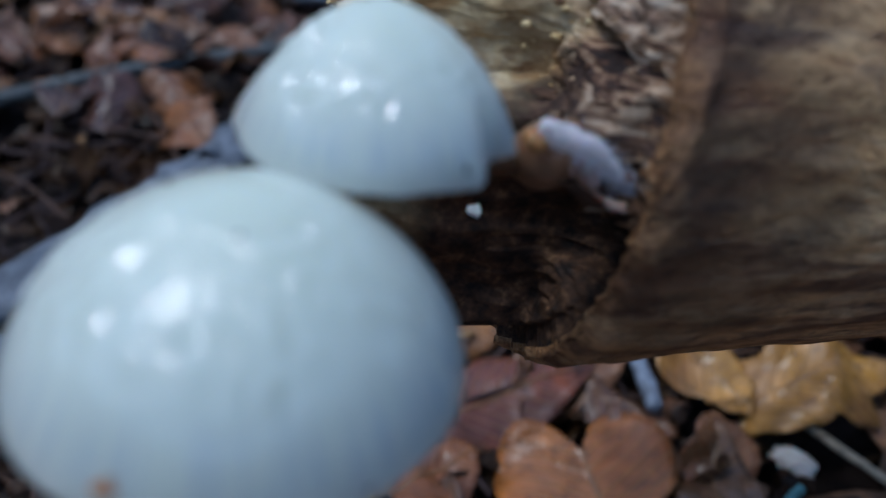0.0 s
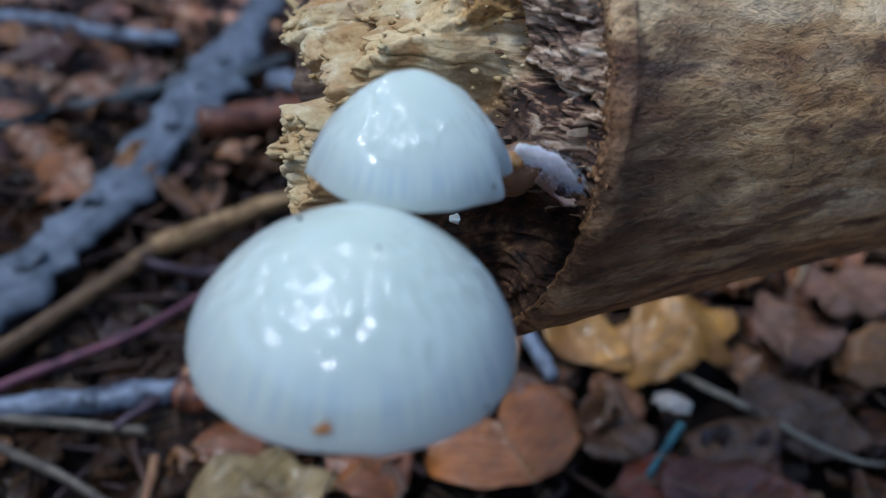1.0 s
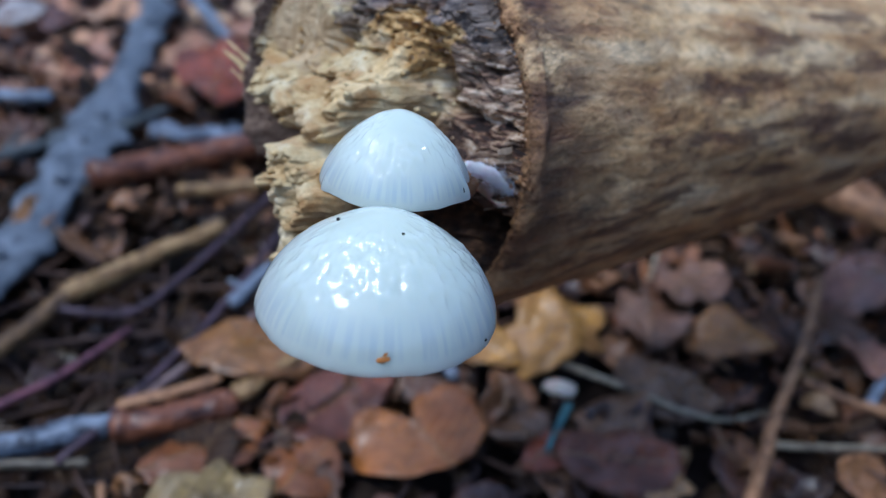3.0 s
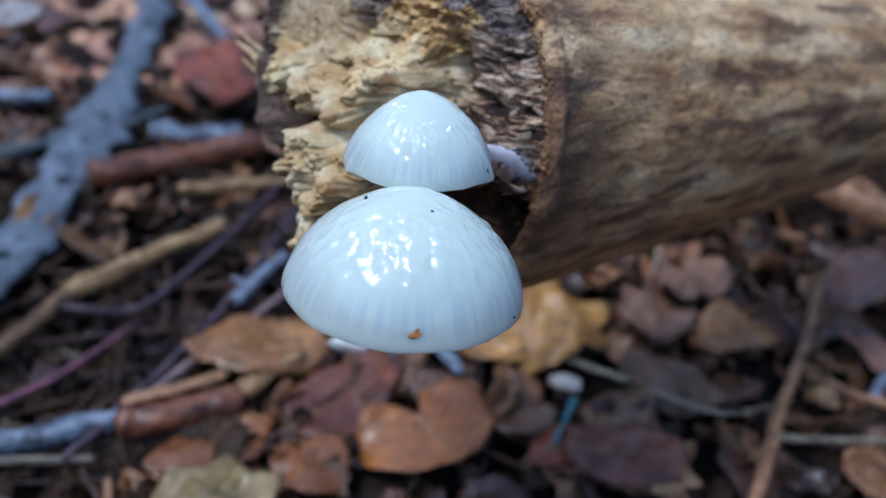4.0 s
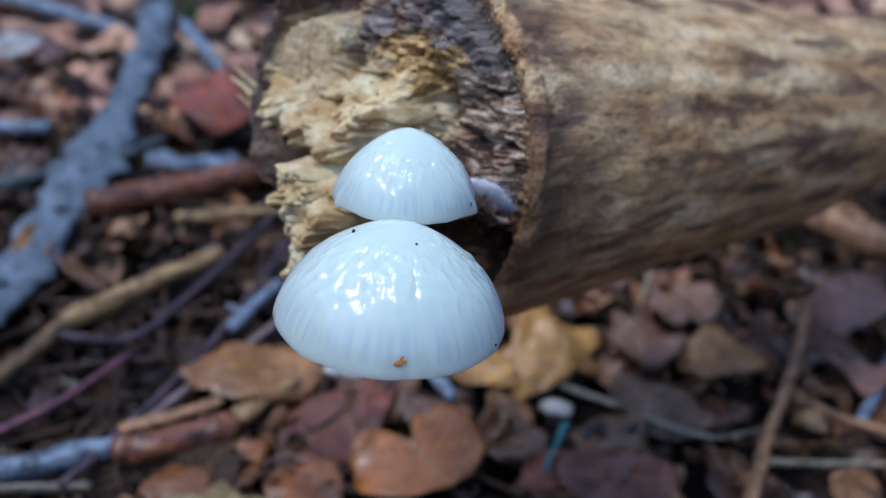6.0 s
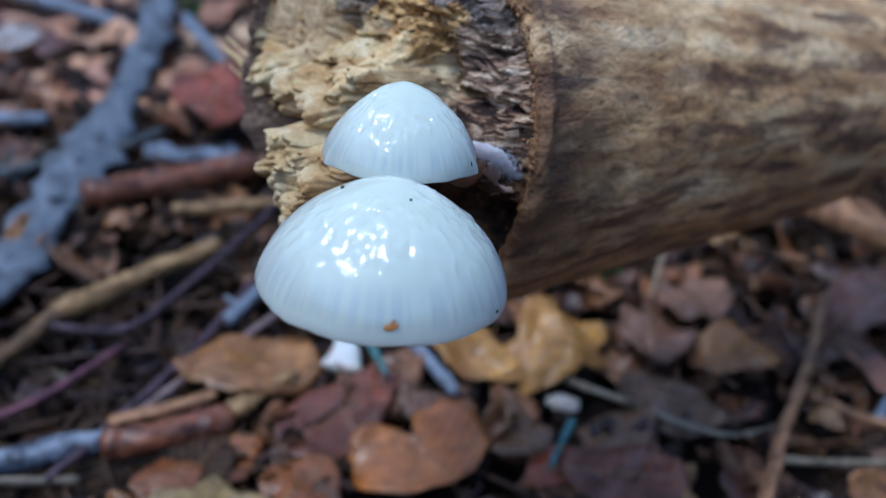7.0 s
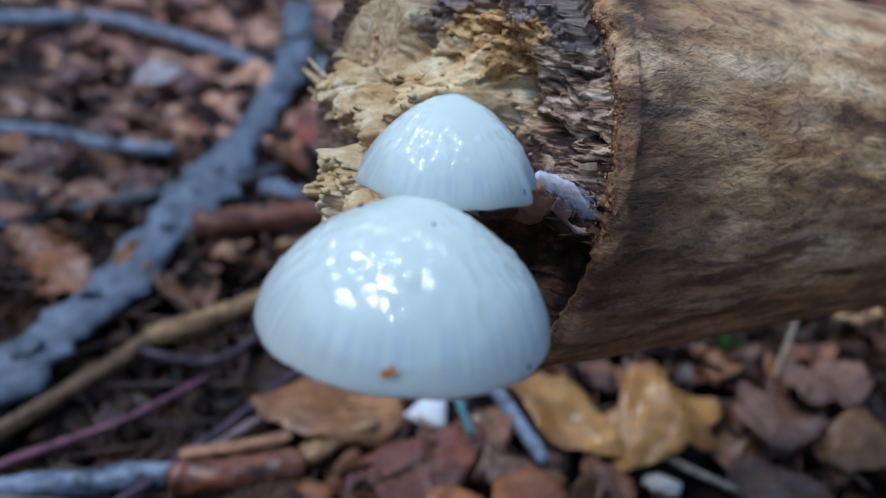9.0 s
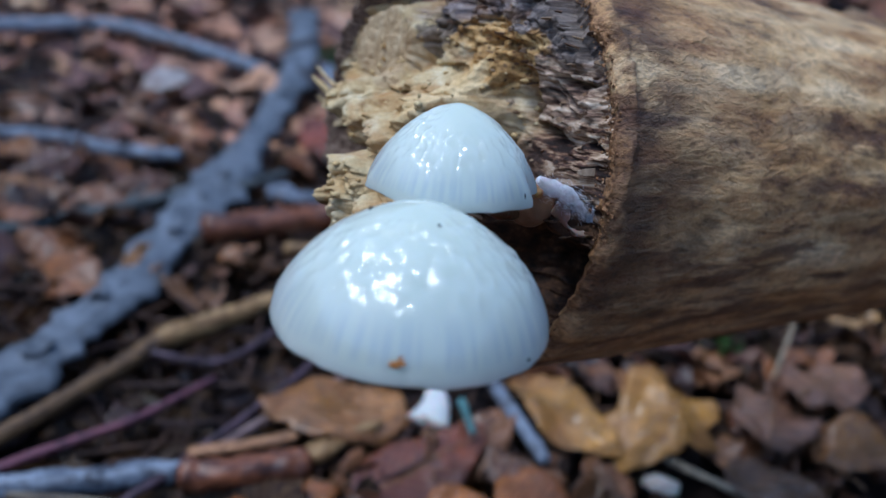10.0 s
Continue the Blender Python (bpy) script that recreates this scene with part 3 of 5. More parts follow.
leaf("ochre yellow crumpled leaf lying under the log", 0.152, 0.283, 0.012, 20, (0.072, 0.064), lobed(5, 0.20, 1.2), YELLOW, (6, -6), 0.01, cup=-0.2, crumple=0.16, seed=5)
leaf("ochre yellow leaf with a dark slit beside a blue stick", 0.104, 0.300, 0.010, -52, (0.080, 0.046), lobed(4, 0.14, 2.0), YELLOW, (5, 10), 0.0, cup=-0.25, crumple=0.12, seed=9)
leaf("brown leaf fragment on the litter", -0.010, 0.309, 0.010, 10, (0.084, 0.060), torn(1.7), TAN, (0, 4), 0.0, cup=0.1, crumple=0.1, seed=11)
leaf("glossy wine-red wet leaf with pale veins", 0.023, 0.268, 0.006, 30, (0.074, 0.044), beech(0.15, 0.015, 1), WINE, (6, 0), 0.012, cup=0.12, crumple=0.05, seed=13)
leaf("rust-red leaf lying behind the log's end", 0.014, 0.640, 0.020, 75, (0.10, 0.070), beech(0.05, 0.02, 2), RED, (12, 0), 0.0, cup=0.15, crumple=0.07, seed=17)
leaf("plum-brown curled leaf with a grey sheen", 0.216, 0.285, 0.012, 60, (0.060, 0.046), beech(0.1, 0.02, 3), PLUM, (10, 12), 0.012, cup=-0.3, crumple=0.1, seed=19)
leaf("orange-tan small leaf on dark litter", 0.250, 0.256, 0.010, -20, (0.050, 0.034), beech(0.15, 0.02, 4), TAN, (0, -10), 0.01, cup=-0.2, crumple=0.1, seed=21)
leaf("dun brown leaf under the log", 0.262, 0.310, 0.010, 35, (0.070, 0.045), beech(0.1, 0.02, 5), PLUM, (-6, 6), 0.0, cup=0.15, crumple=0.1, seed=23)
leaf("pinkish-brown curled leaf beside a stick", 0.372, 0.280, 0.016, 20, (0.075, 0.046), beech(0.12, 0.02, 6), PINK, (8, -12), 0.01, cup=-0.3, crumple=0.09, seed=25)
leaf("pinkish folded leaf on dark litter", 0.324, 0.222, 0.012, 70, (0.042, 0.032), beech(0.1, 0.02, 7), PINK, (0, 14), 0.0, cup=-0.25, fold=0.35, crumple=0.07, seed=27)
leaf("dark plum wet leaf on the litter", 0.147, 0.192, 0.006, -15, (0.062, 0.044), beech(0.12, 0.015, 8), WINE, (4, 0), 0.01, cup=0.1, crumple=0.07, seed=29)
leaf("grey-brown mottled leaf beside the heart-shaped leaf", 0.106, 0.233, 0.006, 80, (0.046, 0.036), beech(0.08, 0.02, 9), DUN, (0, 6), 0.0, cup=0.2, crumple=0.12, seed=31)
leaf("straw-yellow torn leaf on the litter", -0.052, 0.212, 0.008, 12, (0.085, 0.044), lobed(6, 0.2, 4.0), STRAW, (0, 5), 0.0, cup=-0.1, crumple=0.16, seed=33)
leaf("round red-brown leaf on the litter", -0.003, 0.226, 0.006, 40, (0.040, 0.038), beech(0.0, 0.03, 10), RUSSET, (0, 0), 0.0, cup=0.12, crumple=0.09, seed=35)
leaf("tan brown leaf half under a white stick", -0.045, 0.250, 0.005, 15, (0.075, 0.042), torn(3.1), RUSSET, (0, 0), 0.0, cup=0.1, crumple=0.1, seed=37)
leaf("dark brown leaf below the pale twig", 0.197, 0.232, 0.006, -30, (0.060, 0.040), beech(0.1, 0.02, 11), DUN, (5, 5), 0.0, cup=0.1, crumple=0.12, seed=39)
leaf("orange-brown leaf curled beside the grey bark strip", -0.121, 0.462, 0.012, 65, (0.050, 0.022), beech(0.1, 0.02, 12), TAN, (12, 0), 0.0, cup=-0.3, crumple=0.1, seed=41)
leaf("pale greyish round leaf far behind on the litter", -0.140, 0.815, 0.012, 20, (0.050, 0.046), beech(0.0, 0.02, 14), leaf_colour("pale_grey", (0.42, 0.36, 0.33), (0.30, 0.25, 0.22)), (8, 0), 0.0, cup=-0.1, crumple=0.06, seed=45)
leaf("rusty small leaf near a teal twig", 0.118, 0.206, 0.006, 10, (0.040, 0.022), beech(0.1, 0.02, 13), RED, (0, 0), 0.0, cup=-0.2, crumple=0.08, seed=43)


# ---- sticks ----
def stick(name, label, pts, r, material, seed=1.0, z=None, taper=0.2, flat=1.0, n=44, sides=14, rough=0.11, category="stick", knots=()):
    pts = [(p[0], p[1], p[2] if len(p) > 2 else (r * flat + 0.002 if z is None else min(z, 0.0085))) for p in pts]
    r *= 0.86
    ob = tagged(part(name, tube(pts, lambda f: r * (1 - taper * f), sides, n, flat, seed, rough), material), label, category, "fallen sticks")
    for f, turn, ln in knots:
        line = curve_points(pts, 41)
        p = line[int(f * 40)]
        d = Vector((math.cos(radians(turn)), math.sin(radians(turn)), 0.25)) * ln
        part("side_twig", tube([p, p + d * 0.5, p + d], lambda g: r * 0.5 * (1 - 0.5 * g), 8, 8, 1.0, seed + 2), material, ob)
    if r > 0.0035:
        rnd = random.Random(int(seed * 7))
        line = curve_points(pts, 41)
        for k in range(max(3, int(len(pts) * 1.5))):
            i = rnd.randint(4, 36)
            t = (line[i + 1] - line[i - 1]).normalized()
            side = t.cross(Vector((0, 0, 1))).normalized()
            a = rnd.uniform(0.5, 2.6)
            rr = r * (1 - taper * i / 40)
            out = side * math.cos(a) + Vector((0, 0, flat)) * math.sin(a)
            p = line[i] + out * rr * 0.97
            m = Matrix((t, out.cross(t).normalized(), out.normalized())).transposed().to_4x4()
            m.translation = p
            v, fc, uv = blade(torn(seed + k), (rr * rnd.uniform(1.6, 3.4), rr * rnd.uniform(0.5, 0.9)), 3, 14, -0.2, 0.0, 0.15, 0.15, seed + k, raw=True, thick=0.0006)
            part("bark_flake", mesh_from("flake", [tuple(m @ Vector(q)) for q in v], fc, [(q[1], q[0]) for q in uv]), material, ob)
    return ob


GREYBLUE = make_stick_material("grey_weathered_stick", (0.13, 0.15, 0.19), (0.24, 0.27, 0.32), (0.045, 0.045, 0.05))
WHITE_ST = make_stick_material("bleached_stick", (0.075, 0.088, 0.118), (0.25, 0.28, 0.33), (0.03, 0.03, 0.038), wear=0.9)
TANST = make_stick_material("peeled_tan_stick", (0.16, 0.075, 0.025), (0.44, 0.275, 0.115), (0.09, 0.045, 0.018))
BROWNST = make_stick_material("wet_brown_stick", (0.075, 0.024, 0.013), (0.27, 0.095, 0.040), (0.02, 0.009, 0.008), rough=0.34)
DARKST = make_stick_material("dark_twig", (0.035, 0.020, 0.026), (0.10, 0.058, 0.075), (0.016, 0.010, 0.012))
PURPLE = make_stick_material("purple_twig", (0.12, 0.036, 0.052), (0.21, 0.075, 0.09), (0.05, 0.02, 0.03), rough=0.4)
PALEST = make_stick_material("pale_twig", (0.20, 0.155, 0.10), (0.42, 0.34, 0.23), (0.05, 0.035, 0.025))
TEAL = make_stick_material("teal_stained_twig", (0.05, 0.13, 0.13), (0.11, 0.23, 0.22), (0.025, 0.05, 0.05))
PINKST = make_stick_material("pinkish_twig", (0.16, 0.10, 0.095), (0.26, 0.18, 0.165), (0.05, 0.025, 0.022))
GREENGREY = make_stick_material("dark_grey_green_branch", (0.045, 0.05, 0.05), (0.11, 0.115, 0.11), (0.02, 0.02, 0.02))
RUSTST = make_stick_material("rusty_stick", (0.18, 0.078, 0.032), (0.46, 0.235, 0.110), (0.05, 0.022, 0.013))
DULLST = make_stick_material("dull_twig", (0.06, 0.045, 0.03), (0.20, 0.16, 0.11), (0.03, 0.02, 0.015))
OCHREST = make_stick_material("dark_ochre_stick", (0.05, 0.025, 0.010), (0.18, 0.100, 0.040), (0.025, 0.012, 0.008))
SLAB = make_stick_material("grey_bark_strip", (0.070, 0.080, 0.095), (0.165, 0.18, 0.205), (0.03, 0.032, 0.038), wear=0.45, rough=0.55)

stick("bleached_branch", "bleached grey-white branch lying on leaf litter", [(-0.42, 0.69), (-0.264, 0.681), (-0.209, 0.672), (-0.170, 0.650), (-0.112, 0.636)], 0.0075, WHITE_ST, 2, 0.018, 0.15)
stick("grey_branch", "blue-grey weathered branch lying on leaf litter", [(-0.36, 0.99), (-0.228, 1.010), (-0.168, 0.972), (-0.097, 0.908), (-0.043, 0.848)], 0.010, GREYBLUE, 3, 0.016, 0.2)
stick("dark_branch", "thin dark bent branch lying over grey bark", [(-0.31, 0.45), (-0.221, 0.509), (-0.160, 0.540), (-0.111, 0.562), (-0.072, 0.574), (-0.03, 0.605)], 0.0060, GREENGREY, 4, 0.020, 0.3, knots=[(0.45, 60, 0.03)])
stick("brown_branch", "thick wet red-brown branch on the litter", [(-0.092, 0.507), (-0.037, 0.520), (0.030, 0.537)], 0.0125, BROWNST, 5, 0.010, 0.1)
stick("pale_stick", "short pale peeled stick on the litter", [(-0.035, 0.480), (0.040, 0.478)], 0.0055, TANST, 6, 0.008, 0.2)
stick("bark_shard", "pale blue-grey shard of wood on the litter", [(-0.045, 0.573), (-0.016, 0.560), (0.020, 0.561)], 0.011, WHITE_ST, 7, 0.008, 0.3, 0.45, rough=0.45)
stick("tan_stick", "long peeled tan stick on the litter", [(-0.19, 0.285), (-0.140, 0.338), (-0.104, 0.380)], 0.0052, OCHREST, 8, 0.008, -0.2)
stick("peeled_stick", "pale peeled wooden stick with a ragged end", [(-0.108, 0.379), (-0.061, 0.406), (-0.012, 0.432)], 0.0076, TANST, 9, 0.010, 0.15)
stick("dark_twig", "thin dark forked twig on the litter", [(-0.11, 0.368), (-0.072, 0.357), (-0.033, 0.394), (0.021, 0.461), (0.05, 0.50)], 0.0028, DARKST, 10, 0.012, 0.3, knots=[(0.28, 190, 0.03)])
stick("dark_twig", "long thin dark twig on the litter", [(-0.110, 0.255), (-0.052, 0.315), (-0.013, 0.366), (0.031, 0.433), (0.05, 0.47)], 0.0028, DARKST, 11, 0.010, 0.3)
stick("purple_twig", "slender purple-red twig on the litter", [(-0.19, 0.270), (-0.139, 0.297), (-0.108, 0.314), (-0.073, 0.343)], 0.0030, PURPLE, 12, 0.012, 0.3)
stick("grey_stick", "short blue-grey broken stick on the litter", [(-0.019, 0.352), (0.018, 0.390)], 0.0048, GREYBLUE, 13, 0.010, 0.1, knots=[(0.3, 140, 0.012)])
stick("pinkish_twig", "thin pinkish-grey twig on the litter", [(-0.075, 0.284), (-0.044, 0.309), (0.007, 0.351), (0.03, 0.37)], 0.0030, PINKST, 14, 0.012, 0.2)
stick("pale_stick", "thin pale broken twig at the litter's edge", [(-0.16, 0.268), (-0.097, 0.254)], 0.0030, DULLST, 15, 0.006, 0.2)
stick("blue_stick", "blue-grey bleached stick beside ochre leaves", [(0.070, 0.342), (0.079, 0.302), (0.086, 0.264)], 0.0046, GREYBLUE, 16, 0.016, 0.1)
stick("teal_chip", "small teal-stained chip of wood", [(0.051, 0.306, 0.016), (0.052, 0.280, 0.016)], 0.0026, TEAL, 17, None, 0.1, 0.6)
stick("teal_twig", "short teal-stained twig on the litter", [(0.137, 0.231), (0.112, 0.205)], 0.0024, TEAL, 18, 0.010, 0.3)
stick("pale_twig", "thin pale crooked twig on the litter", [(0.143, 0.266), (0.173, 0.235), (0.207, 0.203), (0.240, 0.200)], 0.0022, PALEST, 19, 0.012, 0.5)
stick("rusty_stick", "long rusty brown stick lying over twigs", [(0.338, 0.284, 0.020), (0.282, 0.230, 0.016), (0.236, 0.191, 0.014), (0.18, 0.140, 0.012)], 0.0034, RUSTST, 20, None, -0.2)
stick("tan_branch", "tan curved branch lying on the litter", [(0.274, 0.217), (0.291, 0.196), (0.34, 0.150)], 0.0036, RUSTST, 21, 0.010, 0.1)
stick("pale_twig", "thin pale straight twig on the litter", [(0.224, 0.181), (0.256, 0.170), (0.33, 0.150)], 0.0022, PALEST, 22, 0.010, 0.2)
stick("blue_stick", "blue-grey stick lying at the edge of the litter", [(0.300, 0.190), (0.39, 0.250)], 0.0038, GREYBLUE, 23, 0.010, 0.2)
stick("leaf_stalk", "pale curved leaf stalk standing in the litter", [(0.262, 0.350, 0.024), (0.252, 0.338, 0.022), (0.235, 0.318, 0.004)], 0.0018, PALEST, 24, None, 0.3)
stick("pale_twig", "thin brown twig among dark litter", [(-0.170, 0.262), (-0.111, 0.220), (-0.09, 0.19)], 0.0026, DULLST, 25, 0.006, 0.2)
stick("pale_twig", "thin tan twig among dark litter", [(-0.092, 0.240), (-0.097, 0.180)], 0.0024, RUSTST, 26, 0.006, 0.2)
stick("grey_branch", "grey branch half hidden behind the log's end", [(0.015, 0.87), (0.035, 0.726), (0.045, 0.640)], 0.008, GREYBLUE, 27, 0.012, 0.2)
stick("brown_root", "tan brown root lying beyond the log", [(0.43, 0.41), (0.445, 0.37), (0.48, 0.31)], 0.016, RUSTST, 28, 0.012, 0.1)


def two_tone_stick():
    ob = thing("broken_branch", "wet brown branch with its bark peeled white at one end", "stick", "fallen sticks")
    part("peeled_end", tube([(-0.20, 0.271, 0.007), (-0.138, 0.273, 0.007), (-0.084, 0.275, 0.007)], 0.0058, 14, 36, 1.0, 31, 0.2, 160), WHITE_ST, ob, "peeled blue-white wood")
    part("bark_section", tube([(-0.086, 0.272, 0.009), (-0.055, 0.271, 0.009), (-0.027, 0.275, 0.008)], 0.0080, 14, 30, 0.9, 32, 0.2, 160), BROWNST, ob, "dark red-brown wet bark")
    part("bark_flap", tube([(-0.083, 0.281, 0.013), (-0.055, 0.284, 0.014), (-0.032, 0.289, 0.013)], 0.0035, 10, 12, 0.5, 33, 0.2), RUSTST, ob)
    part("torn_tip", tube([(-0.029, 0.278, 0.008), (-0.010, 0.288, 0.009), (0.010, 0.301, 0.008)], lambda f: 0.0056 * (1 - 0.5 * f), 10, 14, 0.7, 34, 0.25), TANST, ob, "torn tan wood")


two_tone_stick()


STRIP_LINE = [(-0.235, 0.25), (-0.172, 0.355), (-0.138, 0.422), (-0.101, 0.528), (-0.078, 0.610), (-0.050, 0.705), (-0.022, 0.822), (-0.004, 0.98), (0.0, 1.1)]


def on_strip(x, y, clear=0.034):
    """Whether a leaf at (x, y) would hide the bark strip."""
    return any((Vector((x, y)) - Vector(a[:2]).lerp(Vector(b), f / 6)).length < clear for a, b in zip(STRIP_LINE, STRIP_LINE[1:]) for f in range(7))


def bark_strip():
    """A flat strip of old grey bark with ragged edges."""
    pts = STRIP_LINE
    n, k = 110, 14
    line = curve_points([(*p, 0.0) for p in pts], n)
    verts, uvs, faces = [], [], []
    for i, p in enumerate(line):
        f = i / (n - 1)
        t = (line[min(i + 1, n - 1)] - line[max(i - 1, 0)]).normalized()
        side = Vector((t.y, -t.x, 0))
        half = 0.0150 + 0.010 * math.exp(-((f - 0.44) / 0.09) ** 2) + 0.003 * math.sin(f * 9)
        l = half * (1 + 0.46 * fract((f * 40, 0, 0), 1, 1))
        r = half * (1 + 0.58 * fract((f * 40, 9, 0), 1, 2) + 0.45 * math.exp(-((f - 0.54) / 0.03) ** 2))
        for j in range(k):
            a = 2 * math.pi * j / k
            c, s = math.cos(a), math.sin(a)
            w = (r if c > 0 else l) * c
            h = 0.0055 * (1 if s > 0 else 0.4) * abs(s) ** 0.6 * (1 if s > 0 else -1)
            q = p + side * w
            verts.append((q.x, q.y, 0.007 + h * (1 + 0.5 * fract((q.x, q.y, a), 60, 3)) + 0.003 * wob(q, 20, 2)))
            uvs.append((j / k, f * 5))
    for i in range(n - 1):
        for j in range(k):
            a, b = i * k + j, i * k + (j + 1) % k
            faces.append((a, a + k, b + k, b))
    faces.append(tuple(range(k)))
    faces.append(tuple(reversed(range((n - 1) * k, n * k))))
    ob = part("bark_strip", mesh_from("bark_strip", verts, faces, uvs), SLAB)
    tagged(ob, "long grey strip of old bark lying on the litter", "bark")
    rnd = random.Random(3)
    for i in (16, 27, 38, 46, 52, 59, 66, 78):
        p = line[i]
        v, f, t = blade(torn(i * 0.7), (rnd.uniform(0.018, 0.032), rnd.uniform(0.009, 0.016)), 4, 22, 0.15, 0.0, 0.2, 0.12, i + 0.5, raw=True, thick=0.0016)
        m = pose(p.x + rnd.uniform(-0.006, 0.006), p.y, 0.0145, rnd.gauss(0, 5), rnd.gauss(0, 5), rnd.uniform(40, 90))
        part("bark_flake", mesh_from("flake", [tuple(m @ Vector(q)) for q in v], f, t), SLAB, ob)


bark_strip()


def pale_fungus_on_ground():
    ob = thing("fallen_toadstool", "small white toadstool with a flared foot lying on leaves", "mushroom")
    part("foot", tube([(0.0345, 0.300, 0.008), (0.038, 0.312, 0.009), (0.0435, 0.331, 0.010)], lambda f: 0.0118 - 0.0082 * f ** 0.8, 16, 14, 0.45, 41, 0.08, round_ends=False), FUNGUS, ob)
    part("stem", tube([(0.0415, 0.324, 0.010), (0.049, 0.331, 0.011), (0.062, 0.334, 0.011), (0.084, 0.337, 0.010)], lambda f: 0.0038 - 0.0010 * f, 12, 16, 0.8, 42, 0.06), FUNGUS, ob)


pale_fungus_on_ground()


def pebble():
    bm = bmesh.new()
    bmesh.ops.create_icosphere(bm, subdivisions=3, radius=1.0)
    for v in bm.verts:
        v.co = Vector((v.co.x * 0.0074, v.co.y * 0.0046, v.co.z * 0.0026)) * (1 + 0.75 * fract(v.co, 1.9, 3))
    me = bpy.data.meshes.new("chip")
    bm.to_mesh(me)
    bm.free()
    me.polygons.foreach_set("use_smooth", [True] * len(me.polygons))
    ob = part("wood_chip", me, make_plain_fungus("bleached_chip", (0.34, 0.22, 0.12), (0.62, 0.58, 0.52), 0.6, 0.2))
    ob.matrix_world = pose(0.135, 0.241, 0.012, 0, 0, -28)
    tagged(ob, "small bleached white chip on the litter", "wood chip")


pebble()


def moss(label, x, y, n, spread, seed):
    """A small clump of moss: many short pointed leaves."""
    rnd = random.Random(seed)
    verts, faces = [], []
    for _ in range(n):
        p = Vector((x + rnd.gauss(0, spread), y + rnd.gauss(0, spread), 0.0))
        a, h, w = rnd.uniform(0, 6.3), rnd.uniform(0.006, 0.014), rnd.uniform(0.0008, 0.0016)
        d = Vector((rnd.gauss(0, 0.5), rnd.gauss(0, 0.5), 1)).normalized() * h
        s = Vector((math.cos(a), math.sin(a), 0)) * w
        k = len(verts)
        verts += [tuple(p - s), tuple(p + s), tuple(p + d * 0.6 + s * 0.7), tuple(p + d), tuple(p + d * 0.6 - s * 0.7)]
        faces.append((k, k + 1, k + 2, k + 3, k + 4))
    tagged(part("moss", mesh_from("moss", verts, faces), MOSS), label, "moss", kind="stuff")


MOSS = make_crumb_material("green_moss", [(0.0, (0.02, 0.06, 0.012)), (1.0, (0.07, 0.16, 0.03))], 0.7, 300.0)
moss("small clump of green moss under the log", 0.222, 0.362, 40, 0.009, 4)
moss("small patch of green moss far behind", 0.022, 0.919, 160, 0.016, 5)

# ---- the log ----
AXIS_AT = Vector((0.1, 0.20638, 0.19231))
AX, AY, AZ = Vector((0.94907, 0.27603, -0.15190)), Vector((-0.27927, 0.96021, 0.0)), Vector((0.14586, 0.04242, 0.98840))
LOG_M = Matrix.Translation(AXIS_AT) @ Matrix((AX, AY, AZ)).transposed().to_4x4()


def squash(y):
    """The log is flatter on its far side."""
    return y * (1 - 0.2 * smooth_step(0.0, 0.05, y))


def log_radius(s):
    return 0.0566 - 0.06 * s if s < 0.12 else 0.0494 - 0.012 * (s - 0.12)


def bark_edge(a):
    """How far the outer wood reaches at the angle a (0: towards the viewer's side, 90 degrees: up)."""
    back = smooth_step(radians(85), radians(118), a - radians(10))
    low = smooth_step(radians(-96), radians(-122), a) * (1 - smooth_step(radians(-125), radians(-160), a))
    back = max(back, smooth_step(radians(-120), radians(-160), a))
    return -0.0905 - 0.0255 * back + 0.018 * low + 0.0016 * noise.noise(Vector((math.cos(a) * 6, math.sin(a) * 6, 2))) + 0.0018 * noise.noise(Vector((math.cos(a) * 24, math.sin(a) * 24, 5))) + 0.0010 * noise.noise(Vector((math.cos(a) * 70, math.sin(a) * 70, 6)))


